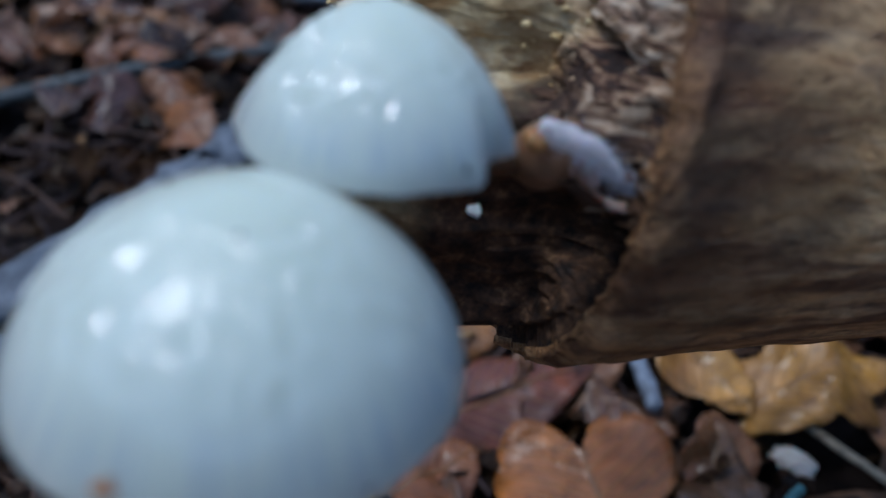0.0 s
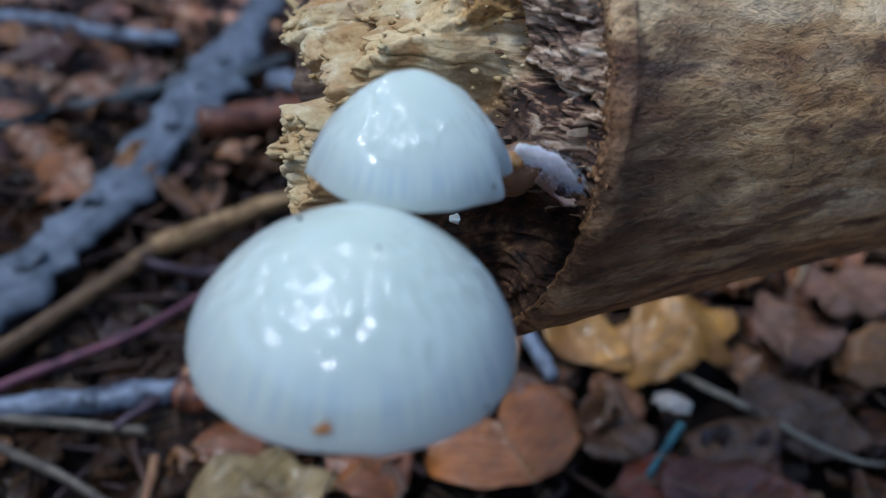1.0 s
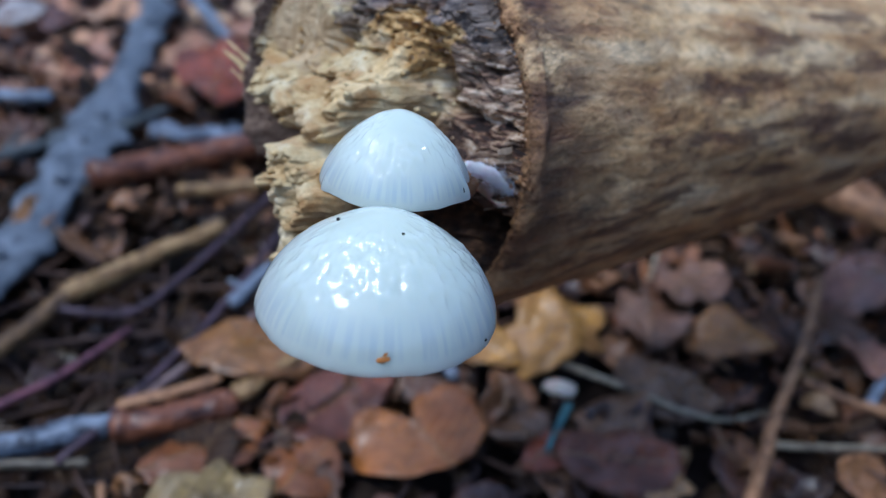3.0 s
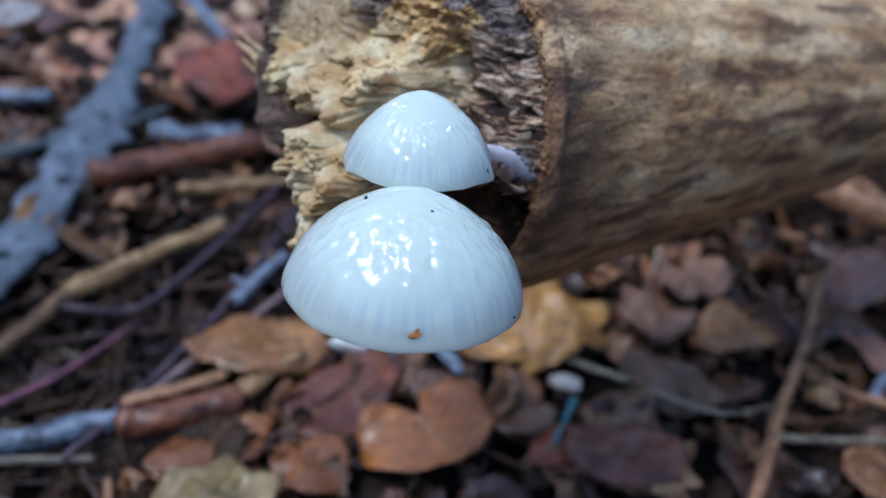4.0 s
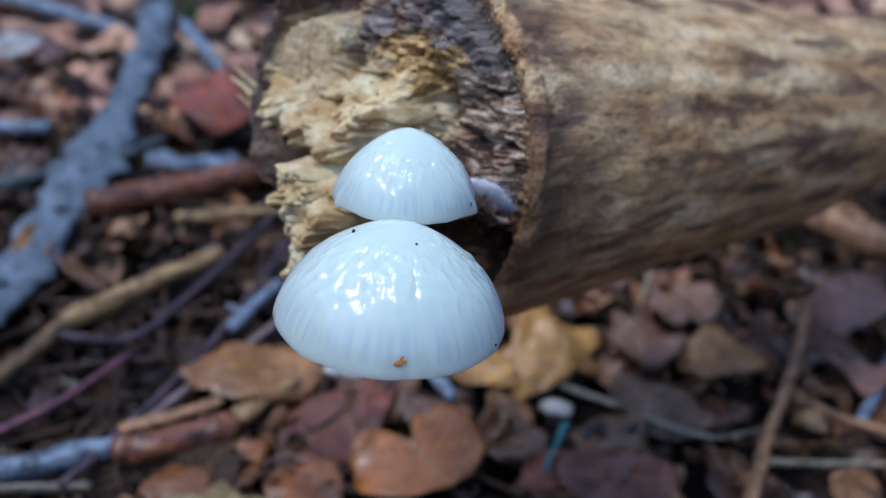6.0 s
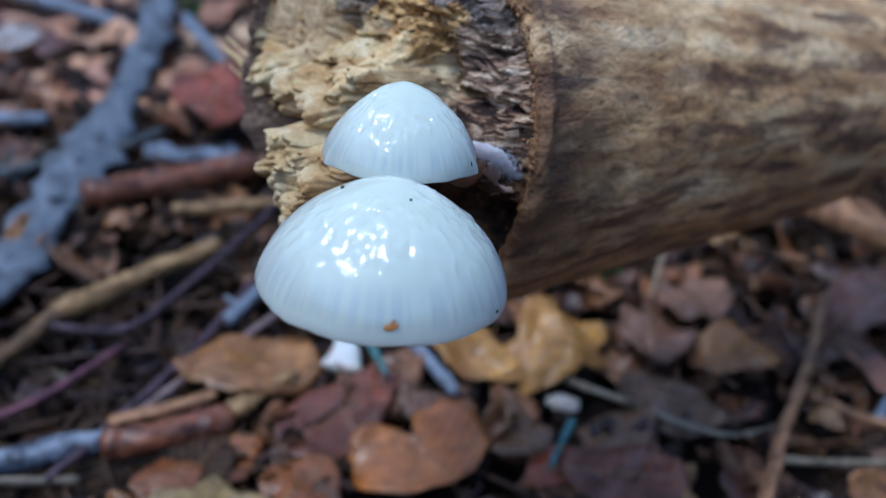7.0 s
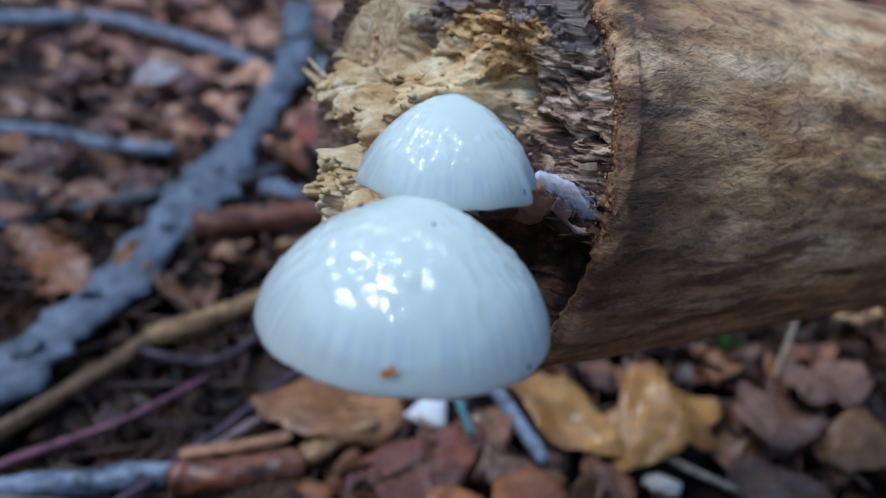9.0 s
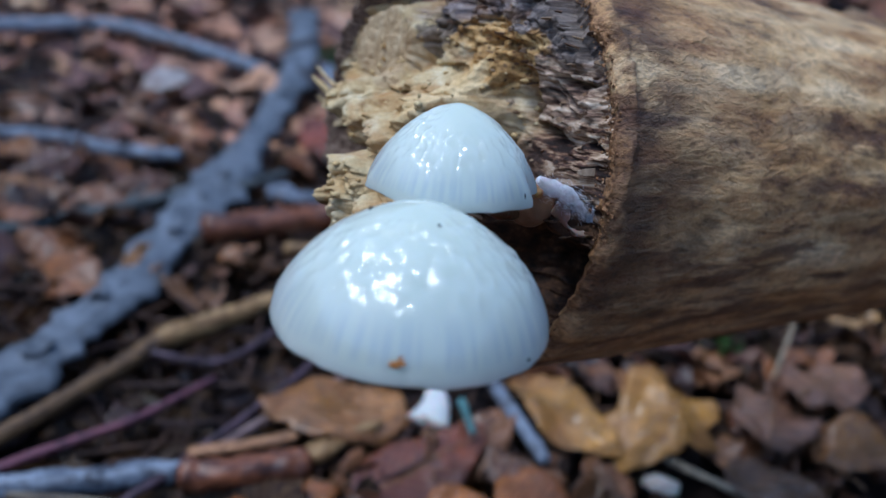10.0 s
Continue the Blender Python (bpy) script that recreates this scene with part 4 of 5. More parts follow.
def build_log():
    log = thing("fallen_log", "weathered mottled brown log with a rotten broken end", "log", m=LOG_M)
    # outer wood
    n_a, n_s = 220, 230
    verts, faces = [], []
    for i in range(n_s):
        f = i / (n_s - 1)
        for k in range(n_a):
            a = -math.pi + 2 * math.pi * k / n_a
            s0 = bark_edge(a)
            s = s0 + (1.08 - s0) * f ** 2.2
            r = log_radius(s)
            y, z = -math.cos(a), math.sin(a)
            p = (s, y * r, z * r)
            r += 0.0018 * fract((s * 0.5, p[1], p[2]), 26, 1) + 0.0007 * fract((s * 0.35, p[1], p[2]), 130, 2)
            r -= (0.0016 + 0.0022 * abs(noise.noise(Vector((math.cos(a) * 9, math.sin(a) * 9, 7))))) * math.exp(-((s - s0) / 0.0022) ** 2)
            # a ragged raised lip along the broken edge, on the upper side
            r += 0.0015 * smooth_step(-0.15, 0.25, z) * math.exp(-((s - s0 - 0.0030) / 0.0018) ** 2) * (0.45 + 1.1 * noise.noise(Vector((math.cos(a) * 30, math.sin(a) * 30, s * 300))))
            # the underside draws in beyond the belly
            r -= (0.0055 * smooth_step(0.12, 0.17, s) + 0.013 * smooth_step(0.16, 0.24, s)) * (1 - smooth_step(0.35, 0.6, s)) * smooth_step(0.1, -0.5, z)
            verts.append((s, squash(y * r), z * r))
    for i in range(n_s - 1):
        for k in range(n_a):
            a, b = i * n_a + k, i * n_a + (k + 1) % n_a
            faces.append((a, a + n_a, b + n_a, b))
    base = len(verts)
    for depth, shrink in ((0.0, 0.0035), (0.02, 0.0045)):
        for k in range(n_a):
            a = -math.pi + 2 * math.pi * k / n_a
            s = bark_edge(a) + depth
            r = log_radius(s) - shrink
            verts.append((s, squash(-math.cos(a) * r), math.sin(a) * r))
    for k in range(n_a):
        k2 = (k + 1) % n_a
        faces.append((k, k2, base + k2, base + k))
        faces.append((base + k, base + k2, base + n_a + k2, base + n_a + k))
    faces.append(tuple(reversed(range((n_s - 1) * n_a, n_s * n_a))))
    outer = part("outer_wood", mesh_from("outer_wood", verts, faces), BARK, log)

    # crumbling rim of the outer wood
    bits_v, bits_f = [], []
    rnd = random.Random(5)
    for _ in range(1500):
        a = radians(rnd.uniform(2, 118))
        if noise.noise(Vector((a * 6, 0, 8))) < rnd.uniform(-0.7, 0.25):
            continue
        s = bark_edge(a) + rnd.gauss(0.0014, 0.0020)
        r = log_radius(s) + rnd.uniform(-0.0040, -0.0006)
        add_chunk(bits_v, bits_f, (s, -math.cos(a) * r, math.sin(a) * r), rnd.uniform(0.0002, 0.0006) * (0.5 + 0.9 * abs(noise.noise(Vector((a * 9, 0, 4))))), rnd, (1, 1.3, 1.3))
    tagged(part("crumbling_rim", mesh_from("rim", bits_v, bits_f, smooth=False), RIM, outer, "orange-brown crumbling edge"), kind="stuff")

    # broken face
    n = 380
    R = 0.0600
    grid, verts, faces = {}, [], []
    for j in range(n):
        for i in range(n):
            h, v = -R + 2 * R * i / (n - 1), -R + 2 * R * j / (n - 1)
            if math.hypot(h, v) < R:
                grid[i, j] = len(verts)
                s = end_depth(h, v)
                inner = smooth_step(0.058, 0.050, math.hypot(h, v))
                h2 = h + 0.0014 * fract((s, h, v), 90, 11, 4) * inner
                v2 = v + 0.0014 * fract((s, h, v), 90, 12, 4) * inner
                verts.append((s, squash(-h2), v2))
    for (i, j), a in grid.items():
        q = [grid.get(k) for k in ((i + 1, j), (i + 1, j + 1), (i, j + 1))]
        if None not in q:
            faces.append((a, q[2], q[1], q[0]))
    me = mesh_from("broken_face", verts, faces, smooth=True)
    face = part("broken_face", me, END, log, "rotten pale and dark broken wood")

    # crumbs of pale heartwood
    bits_v, bits_f = [], []
    for _ in range(320):
        h, v = rnd.gauss(0.002, 0.02), rnd.gauss(0.004, 0.017)
        if h > 0.028 or v > 0.034 or math.hypot(h, v) > R - 0.008 or (v < 0.001 and h < 0.010 - 0.53 * v):
            continue
        big = rnd.random() ** 3
        add_chunk(bits_v, bits_f, (end_depth(h, v) - 0.0001, squash(-h), v), 0.0003 + 0.0009 * big, rnd, (1.5, 1.2, 0.8))
    tagged(part("crumbled_heartwood", mesh_from("crumbs", bits_v, bits_f), PALE_CRUMB, face, "pale yellow crumbling heartwood"), kind="stuff")

    # fibres of the sapwood, standing out along the log
    bits_v, bits_f = [], []
    for _ in range(200):
        a = radians(rnd.uniform(-12, 100))
        r = R * math.sqrt(rnd.uniform(0.22, 0.99))
        h, v = math.cos(a) * r, math.sin(a) * r
        if h < 0.016 and v < 0.03:
            continue
        s = end_depth(h, v)
        add_fibre(bits_v, bits_f, (s + 0.003, -h, v), rnd.uniform(0.002, 0.0055), rnd.uniform(0.0002, 0.0006), rnd)
    tagged(part("splintered_wood", mesh_from("fibres", bits_v, bits_f, smooth=False), DARK_FIBRE, face, "bleached and dark splintered fibres"), kind="stuff")

    # a splinter of outer wood on the far side
    for k, (dy, dz, ln, w) in enumerate(((0, 0, 1.0, 0.0050), (0.002, 0.004, 0.85, 0.0026), (0.001, -0.004, 0.7, 0.0024))):
        pts = [(-0.102, 0.050 + dy, -0.010 + dz), (-0.109, 0.056 + dy, -0.007 + dz), (-0.109 - 0.0075 * ln, 0.056 + dy + 0.010 * ln, -0.007 + dz + 0.006 * ln)]
        part("splinter", tube(pts, lambda f: w * (1 - 0.8 * f), 8, 14, 0.4, 51 + k, 0.5, 500), PALE_CRUMB, log, "pale torn splinter")
    return log


def add_chunk(verts, faces, at, size, rnd, stretch):
    """A small rough lump: a jittered octahedron with split sides."""
    n = len(verts)
    dirs = [(1, 0, 0), (-1, 0, 0), (0, 1, 0), (0, -1, 0), (0, 0, 1), (0, 0, -1), (0.7, 0.7, 0.5), (-0.7, 0.7, -0.5), (0.7, -0.7, -0.5), (-0.7, -0.7, 0.5)]
    m = Euler((rnd.uniform(0, 6), rnd.uniform(0, 6), rnd.uniform(0, 6))).to_matrix()
    for d in dirs[:6]:
        p = m @ (Vector(d) * rnd.uniform(0.7, 1.25))
        verts.append((at[0] + p.x * size * stretch[0], at[1] + p.y * size * stretch[1], at[2] + p.z * size * stretch[2]))
    for f in ((0, 2, 4), (2, 1, 4), (1, 3, 4), (3, 0, 4), (2, 0, 5), (1, 2, 5), (3, 1, 5), (0, 3, 5)):
        faces.append(tuple(n + i for i in f))


def add_fibre(verts, faces, at, length, width, rnd):
    """A thin tapered splinter that points out of the broken end (towards -x)."""
    n = len(verts)
    a = rnd.uniform(0, math.pi)
    lean = (rnd.gauss(0, 0.13), rnd.gauss(0, 0.13))
    c, s = math.cos(a), math.sin(a)
    for f, w in ((0, 1.0), (0.55, 0.9), (1, 0.35)):
        x, y, z = at[0] - length * f, at[1] + lean[0] * length * f, at[2] + lean[1] * length * f
        for dy, dz in ((1.6, 0.5), (-1.6, 0.5), (-1.6, -0.5), (1.6, -0.5)):
            verts.append((x, y + width * w * (dy * c - dz * s), z + width * w * (dy * s + dz * c)))
    for k in range(2):
        for i in range(4):
            a0, b0 = n + 4 * k + i, n + 4 * k + (i + 1) % 4
            faces.append((a0, b0, b0 + 4, a0 + 4))
    faces.append((n + 8, n + 9, n + 10, n + 11))


def end_depth(h, v):
    """Where the broken end lies along the log, h towards the viewer's side and v up: two pale blocks stand out of a ragged face."""
    wh = h + 0.003 * wob((h, v, 0), 120, 1)
    wv = v + 0.003 * wob((h, v, 0), 120, 2)

    def block(ch, cv, hh, hv, soft):
        d = max(abs(wh - ch) - hh, abs(wv - cv) - hv)
        return 1 - smooth_step(-soft, soft, d)

    s = -0.0915
    s -= 0.009 * math.exp(-((wh - 0.050) / 0.012) ** 2 - ((wv - 0.006) / 0.008) ** 2)
    s += 0.020 * math.exp(-((wh - 0.050) / 0.012) ** 2 - ((wv + 0.012) / 0.008) ** 2)
    s -= 0.013 * (1 - smooth_step(0.0, 0.040, wh)) * (1 - 0.3 * smooth_step(0.02, 0.045, wv))
    a = block(0.0185, -0.0185, 0.0150, 0.0215, 0.0040)
    b = block(-0.004, 0.012, 0.024, 0.0115, 0.0045)
    b_to = -0.131 + 0.024 * smooth_step(0.004, 0.027, wv)
    a_to = -0.138 + 0.14 * max(0, abs(wh - 0.013) - 0.010) + 0.10 * max(0, -0.02 - wv)
    c = block(-0.036, 0.002, 0.014, 0.0115, 0.004)
    s = s + (-0.120 - s) * c
    s = s + (a_to - s) * a
    s = s + (b_to - s) * b * (1 - a)
    s = s + 0.006 * math.exp(-((wv - 0.0040) / 0.0016) ** 2) * smooth_step(0.03, 0.01, abs(wh)) * 0.7
    back = smooth_step(-0.048, -0.055, h)
    s = s + (-0.113 - s) * back
    left = 0.0055 + 0.53 * (-0.001 - wv)
    gone = (1 - 0.9 * c) * smooth_step(left + 0.001, left - 0.006, wh) * smooth_step(-0.003, -0.009, wv + 0.12 * wh)
    s = s + (-0.078 - s) * gone * smooth_step(-0.053, -0.040, wv)
    pale = max(a, b, c, 0.6 * (1 - smooth_step(0.02, 0.03, wh)))
    # crumbling lumps, and column-like fibres where the sapwood is split
    lump = 0.0036 * fract((h, v, 0.01), 62, 3, 2) + 0.0005 * fract((h, v, 0.02), 380, 4, 2)
    near, cells = noise.voronoi(Vector((wh * 120, wv * 200, 0.5)))
    cube = 0.0026 * noise.noise(cells[0] * 3.7) + 0.0016 * (wh * 120 - cells[0].x) * noise.noise(cells[0] * 5.1 + Vector((9, 0, 0))) + 0.0011 * (1 - smooth_step(0.02, 0.3, near[1] - near[0]))
    near, cells = noise.voronoi(Vector((wh * 330, wv * 480, 2.5)))
    cube += 0.0004 * noise.noise(cells[0] * 2.3) + 0.0003 * (1 - smooth_step(0.02, 0.25, near[1] - near[0]))
    s -= 0.0055 * math.exp(-(((wh - 0.0135) / 0.0060) ** 4) - ((wv - 0.0235) / 0.0085) ** 4)
    # pits and slots in the sapwood
    for ph, pv, rh, rv, deep in ((0.0416, 0.0425, 0.0034, 0.0026, 0.010), (0.0255, 0.0235, 0.0016, 0.0040, 0.007), (0.020, 0.0305, 0.0022, 0.0012, 0.004), (0.0335, 0.0185, 0.0070, 0.0016, 0.006), (0.047, 0.0210, 0.0060, 0.0013, 0.005), (0.040, 0.0345, 0.0060, 0.0010, 0.004)):
        s += deep * math.exp(-((wh - ph) / rh) ** 2 - ((wv - pv - 0.15 * (wh - ph)) / rv) ** 2)
    block_l = math.exp(-(((wh + 0.0045) / 0.0085) ** 4) - ((wv - 0.0325 - 0.25 * (wh + 0.0045)) / 0.0062) ** 4)
    block_r = math.exp(-(((wh - 0.030) / 0.0135) ** 4) - ((wv - 0.0445 + 0.12 * (wh - 0.030)) / 0.0068) ** 4)
    char = max(block_l, block_r)
    s -= 0.0030 * block_l + 0.0022 * block_r
    orange = math.exp(-((wh - 0.016) / 0.015) ** 4 - ((wv - 0.0335) / 0.0075) ** 4)
    bend = v - 0.20 * h + 0.0022 * wob((h, v, 0), 90, 5)
    ledge = noise.ridged_multi_fractal(Vector((h * 85, bend * 330, 3.0)), 0.9, 2.1, 4, 1.0, 2.0) - 1.0
    cells2 = fract((h, v * 1.5, 0.3), 170, 8, 3)
    plain = smooth_step(1.15, 0.8, math.hypot((h + 0.029) / 0.021, (v - 0.022 - 0.25 * (h + 0.029)) / 0.012))
    s += (-0.1135 + 0.10 * (h + 0.03) - s) * plain
    grit = fract((h, v, 0.7), 260, 14, 4)
    fibre = 0.0021 * (0.35 + 0.65 * smooth_step(-0.25, 0.35, wob((h, v, 0), 55, 9))) * ledge * (1 - 0.8 * pale) * (1 - 0.85 * char) * (1 - 0.75 * orange)
    near, cells = noise.voronoi(Vector((wh * 300, (wv - 0.25 * wh) * 420, 7.5)))
    check = 0.0009 * (1 - smooth_step(0.03, 0.3, near[1] - near[0])) + 0.0009 * noise.noise(cells[0] * 2.9)
    s += (lump * (0.5 + 0.8 * pale) + 1.8 * cube * pale - fibre - 0.0008 * cells2 * pale + char * check + (0.0013 * orange + 0.0009 * pale + 0.0004) * grit) * (1 - 0.8 * plain)
    if math.hypot(h, v) > 0.054:
        s = max(s, bark_edge(math.atan2(v, h)) + 0.0006)
    return s


build_log()


# ---- mushrooms ----
def cap_axis(tx, ty):
    z = Vector((tx, ty, 1)).normalized()
    x = Vector((0, 1, 0)).cross(z).normalized()
    return Matrix((x, z.cross(x), z)).transposed().to_4x4()


def slime(x, y, seed):
    """How thick the wet film stands on a cap of radius one: swells, runs down the slope and drops, in patches."""
    r, t = math.hypot(x, y), math.atan2(y, x)
    fade = smooth_step(0.08, 0.34, r) * (1 - smooth_step(0.80, 0.93, r)) * (1 - 0.88 * smooth_step(-0.05, 0.30, y)) * (1.0 if seed < 1.5 else 0.85)
    ox, oy = x + seed * 4.7, y - seed * 2.3
    patch = smooth_step(-0.16, 0.18, noise.noise(Vector((ox * 2.6, oy * 2.6, 0.5))) + 0.20 - 0.05 * x)
    swell = noise.noise(Vector((ox * 13.5, oy * 13.5, 1.5)))
    runs = noise.noise(Vector((math.cos(t) * 12.0 + seed, math.sin(t) * 12.0, r * 5.5 + seed)))
    drops = noise.noise(Vector((ox * 24.0, oy * 24.0, 3.5)))
    return 0.001 * fade * (0.07 * swell + patch * (0.40 * swell + 0.24 * runs + 0.15 * drops))


def mushroom(label, centre, tilt, a, h, p, q, seed, stem, nicks=()):
    m = Matrix.Translation(centre) @ cap_axis(*tilt)
    ob = thing("mushroom", label, "mushroom", "mushrooms on the log", m=m)
    rings, segs = 180, 440
    verts, faces = [], []

    def edge(t):
        k = 1 + 0.007 * noise.noise(Vector((math.cos(t) * 2, math.sin(t) * 2, seed))) + 0.005 * noise.noise(Vector((math.cos(t) * 11, math.sin(t) * 11, seed)))
        for at, wide, deep in nicks:
            d = (t - radians(at) + math.pi) % (2 * math.pi) - math.pi
            k -= deep * math.exp(-(d / radians(wide)) ** 2)
        return k

    # the mesh is one unit wide and scaled by the cap's radius
    verts.append((0, 0, h / a))
    for i in range(1, rings + 1):
        r = math.sin(i / rings * math.pi / 2) if i < rings else 1.0
        for k in range(segs):
            t = 2 * math.pi * k / segs
            e = 1 + (edge(t) - 1) * r ** 6
            x, y = math.cos(t) * r * e, math.sin(t) * r * e
            z = h / a * (1 - r ** p) ** (1 / q)
            z += 0.010 * noise.noise(Vector((x * 2.2, y * 2.2, seed * 3.0))) * (1 - r ** 6)
            z += 0.016 * r ** 8 * noise.noise(Vector((math.cos(t) * 4, math.sin(t) * 4, seed + 4.0)))
            s = slime(x, y, seed) / a
            slope = min(2.2, h / a / q * (1 - min(r, 0.98) ** p) ** (1 / q - 1) * p * r ** (p - 1))
            n = 1 / math.sqrt(1 + slope * slope)
            verts.append((x + s * n * slope * math.cos(t), y + s * n * slope * math.sin(t), z + s * n))
    for k in range(segs):
        faces.append((0, 1 + k, 1 + (k + 1) % segs))
    for i in range(rings - 1):
        for k in range(segs):
            c0, c1 = 1 + i * segs + k, 1 + i * segs + (k + 1) % segs
            faces.append((c0, c0 + segs, c1 + segs, c1))
    # the margin turns in, and the underside follows the dome
    last = 1 + (rings - 1) * segs
    under = [(1.0, -0.012, 1.003), (0.985, -0.030, 1.0), (0.95, -0.025, 1.0), (0.85, 0.10, 1.0), (0.6, 0.30, 1.0), (0.3, 0.42, 1.0), (0.08, 0.42, 1.0)]
    start = len(verts)
    for r, z, g in under:
        for k in range(segs):
            t = 2 * math.pi * k / segs
            e = edge(t) * g
            zz = verts[last + k][2] if r > 0.9 else 0.0
            verts.append((math.cos(t) * r * e, math.sin(t) * r * e, zz + z * min(1.0, h / a)))
    rows = [last] + [start + i * segs for i in range(len(under))]
    for r0, r1 in zip(rows, rows[1:]):
        for k in range(segs):
            k2 = (k + 1) % segs
            faces.append((r0 + k, r1 + k, r1 + k2, r0 + k2))
    faces.append(tuple(rows[-1] + k for k in range(segs)))
    cap = part("cap", mesh_from("cap", verts, faces), CAP, ob, "wet glossy white dome with a striate margin")
    cap.scale = (a, a, a)
    # gills
    for k in range(44):
        t = 2 * math.pi * k / 44
        c, s = math.cos(t), math.sin(t)
        pts = [(0.12, 0.40), (0.5, 0.32), (0.9, 0.02), (0.9, -0.02), (0.5, 0.10), (0.12, 0.28)]
        gv = []
        for off in (-0.006, 0.006):
            gv += [(c * r - s * off, s * r + c * off, z * h / a) for r, z in pts]
        gf = [(0, 1, 2, 3, 4, 5), (11, 10, 9, 8, 7, 6)] + [(i, (i + 1) % 6 + 0, (i + 1) % 6 + 6, i + 6) for i in range(6)]
        part("gill", mesh_from("gill", gv, gf, smooth=False), GILL, cap)
    inv = m.inverted()
    pts = [inv @ Vector(q) for q in stem]
    part("stem", tube(pts, lambda f: 0.0018 + 0.0005 * f * f, 14, 24, 1.0, seed, 0.06, 200), STEM, ob, "tan slimy stem curving out of the wood")
    return m


B3, S3 = (0.0252, 0.0214, 1.547, 1.664), (0.0174, 0.0169, 1.56, 1.456)
BIG = mushroom("large wet white translucent mushroom cap growing from the log's end", (-0.0180, 0.0875, 0.2141), (0.0515, 0.1143), *B3, 1.0,
               [(-0.0165, 0.0915, 0.2215), (-0.015, 0.103, 0.2090), (-0.015, 0.126, 0.2010), (-0.017, 0.158, 0.1965)])
SMALL = mushroom("small wet white pointed mushroom cap growing from the log's end", (-0.0063, 0.1157, 0.2268), (0.0480, 0.1548), *S3, 2.0,
                 [(-0.006, 0.118, 0.2345), (0.001, 0.121, 0.2220), (0.009, 0.128, 0.2145), (0.022, 0.138, 0.2110)], nicks=[(-22, 9, 0.15), (-43, 6, -0.06), (-6, 7, -0.03), (187, 5, -0.04)])


# ---- withered mushroom with white mould, and debris ----
def withered_mushroom():
    """A small brown withered cap against the broken end, overgrown by white mould."""
    rnd = random.Random(9)
    ob = thing("withered_mushroom", "small withered brown mushroom overgrown with white fluffy mould", "mushroom")
    bm = bmesh.new()
    bmesh.ops.create_icosphere(bm, subdivisions=4, radius=1.0)
    for v in bm.verts:
        c = v.co.copy()
        v.co = Vector((c.x * 0.0056, c.y * 0.0040, c.z * (0.0066 if c.z > 0 else 0.0050))) * (1 + 0.16 * noise.noise(c * 1.6) + 0.05 * noise.noise(c * 6.0)) + Vector((0.0010 * c.z, 0, 0))
    me = bpy.data.meshes.new("withered_cap")
    bm.to_mesh(me)
    bm.free()
    me.polygons.foreach_set("use_smooth", [True] * len(me.polygons))
    brown = make_plain_fungus("withered_brown", (0.12, 0.060, 0.030), (0.27, 0.155, 0.085), 0.35, 0.15)
    cap = part("withered_cap", me, brown, ob, "dark brown translucent withered cap")
    cap.location = (0.0168, 0.1312, 0.2145)
    a, b = Vector((0.0150, 0.1258, 0.2232)), Vector((0.0284, 0.1262, 0.2138))
    mid = a.lerp(b, 0.5) + Vector((0.0012, -0.0008, 0.0006))
    part("mould_patch", tube([a, mid, b], lambda f: 0.0005 + 0.0016 * math.sin(math.pi * min(1.0, 0.12 + f * 0.8)) * (1 - 0.88 * f ** 3), 22, 60, 0.55, 61, 0.32, 330, up=(0.3, -1, 0.3)), TUFT, ob, "soft white mould")
    lobe = make_plain_fungus("mould_brown", (0.20, 0.125, 0.09), (0.50, 0.39, 0.33), 0.5, 0.4)
    part("torn_lobe", tube([mid, Vector((0.0232, 0.1275, 0.2125)), Vector((0.0262, 0.1285, 0.2090)), Vector((0.0297, 0.1282, 0.2078))], lambda f: 0.0016 * (1 - 0.45 * f) + 0.0004 * math.sin(9 * f), 14, 30, 0.5, 62, 0.5, 420), lobe, ob, "pinkish torn lobe")
    part("amber_drop", tube([Vector((0.0128, 0.1246, 0.2216)), Vector((0.0146, 0.1250, 0.2208)), Vector((0.0158, 0.1258, 0.2190))], lambda f: 0.0009 + 0.0011 * math.sin(math.pi * f), 12, 16, 0.8, 64, 0.35, 400), make_plain_fungus("amber_slime", (0.22, 0.095, 0.025), (0.46, 0.25, 0.09), 0.3, 0.4), ob, "amber crumb of wood")
    verts, faces = [], []
    along = (b - a).normalized()
    for _ in range(1500):
        f = rnd.random() ** 0.85
        wide = 0.0011 * math.sin(math.pi * min(1.0, 0.15 + 0.8 * f)) + 0.0002
        p = a.lerp(b, f) + (mid - a.lerp(b, 0.5)) * (4 * f * (1 - f)) + Vector((rnd.gauss(0, wide), rnd.gauss(-0.0010, 0.4 * wide), rnd.gauss(0, 1.2 * wide)))
        d = (along * rnd.uniform(0.4, 1.4) + Vector((rnd.gauss(0, 0.5), rnd.gauss(-0.3, 0.4), rnd.gauss(-0.1, 0.5)))) * rnd.uniform(0.0004, 0.0010)
        r = rnd.uniform(0.00003, 0.00006)
        v, fc, _ = tube([p, p + d * 0.5 + Vector((0, 0, rnd.gauss(0, 0.0002))), p + d], lambda g: r * (1 - 0.6 * g), 3, 4, 1.0, 1, 0.0, raw=True)
        n = len(verts)
        verts += [tuple(q) for q in v]
        faces += [tuple(n + i for i in q) for q in fc]
    tagged(part("mould_fuzz", mesh_from("hairs", verts, faces), TUFT, ob), kind="stuff")


withered_mushroom()


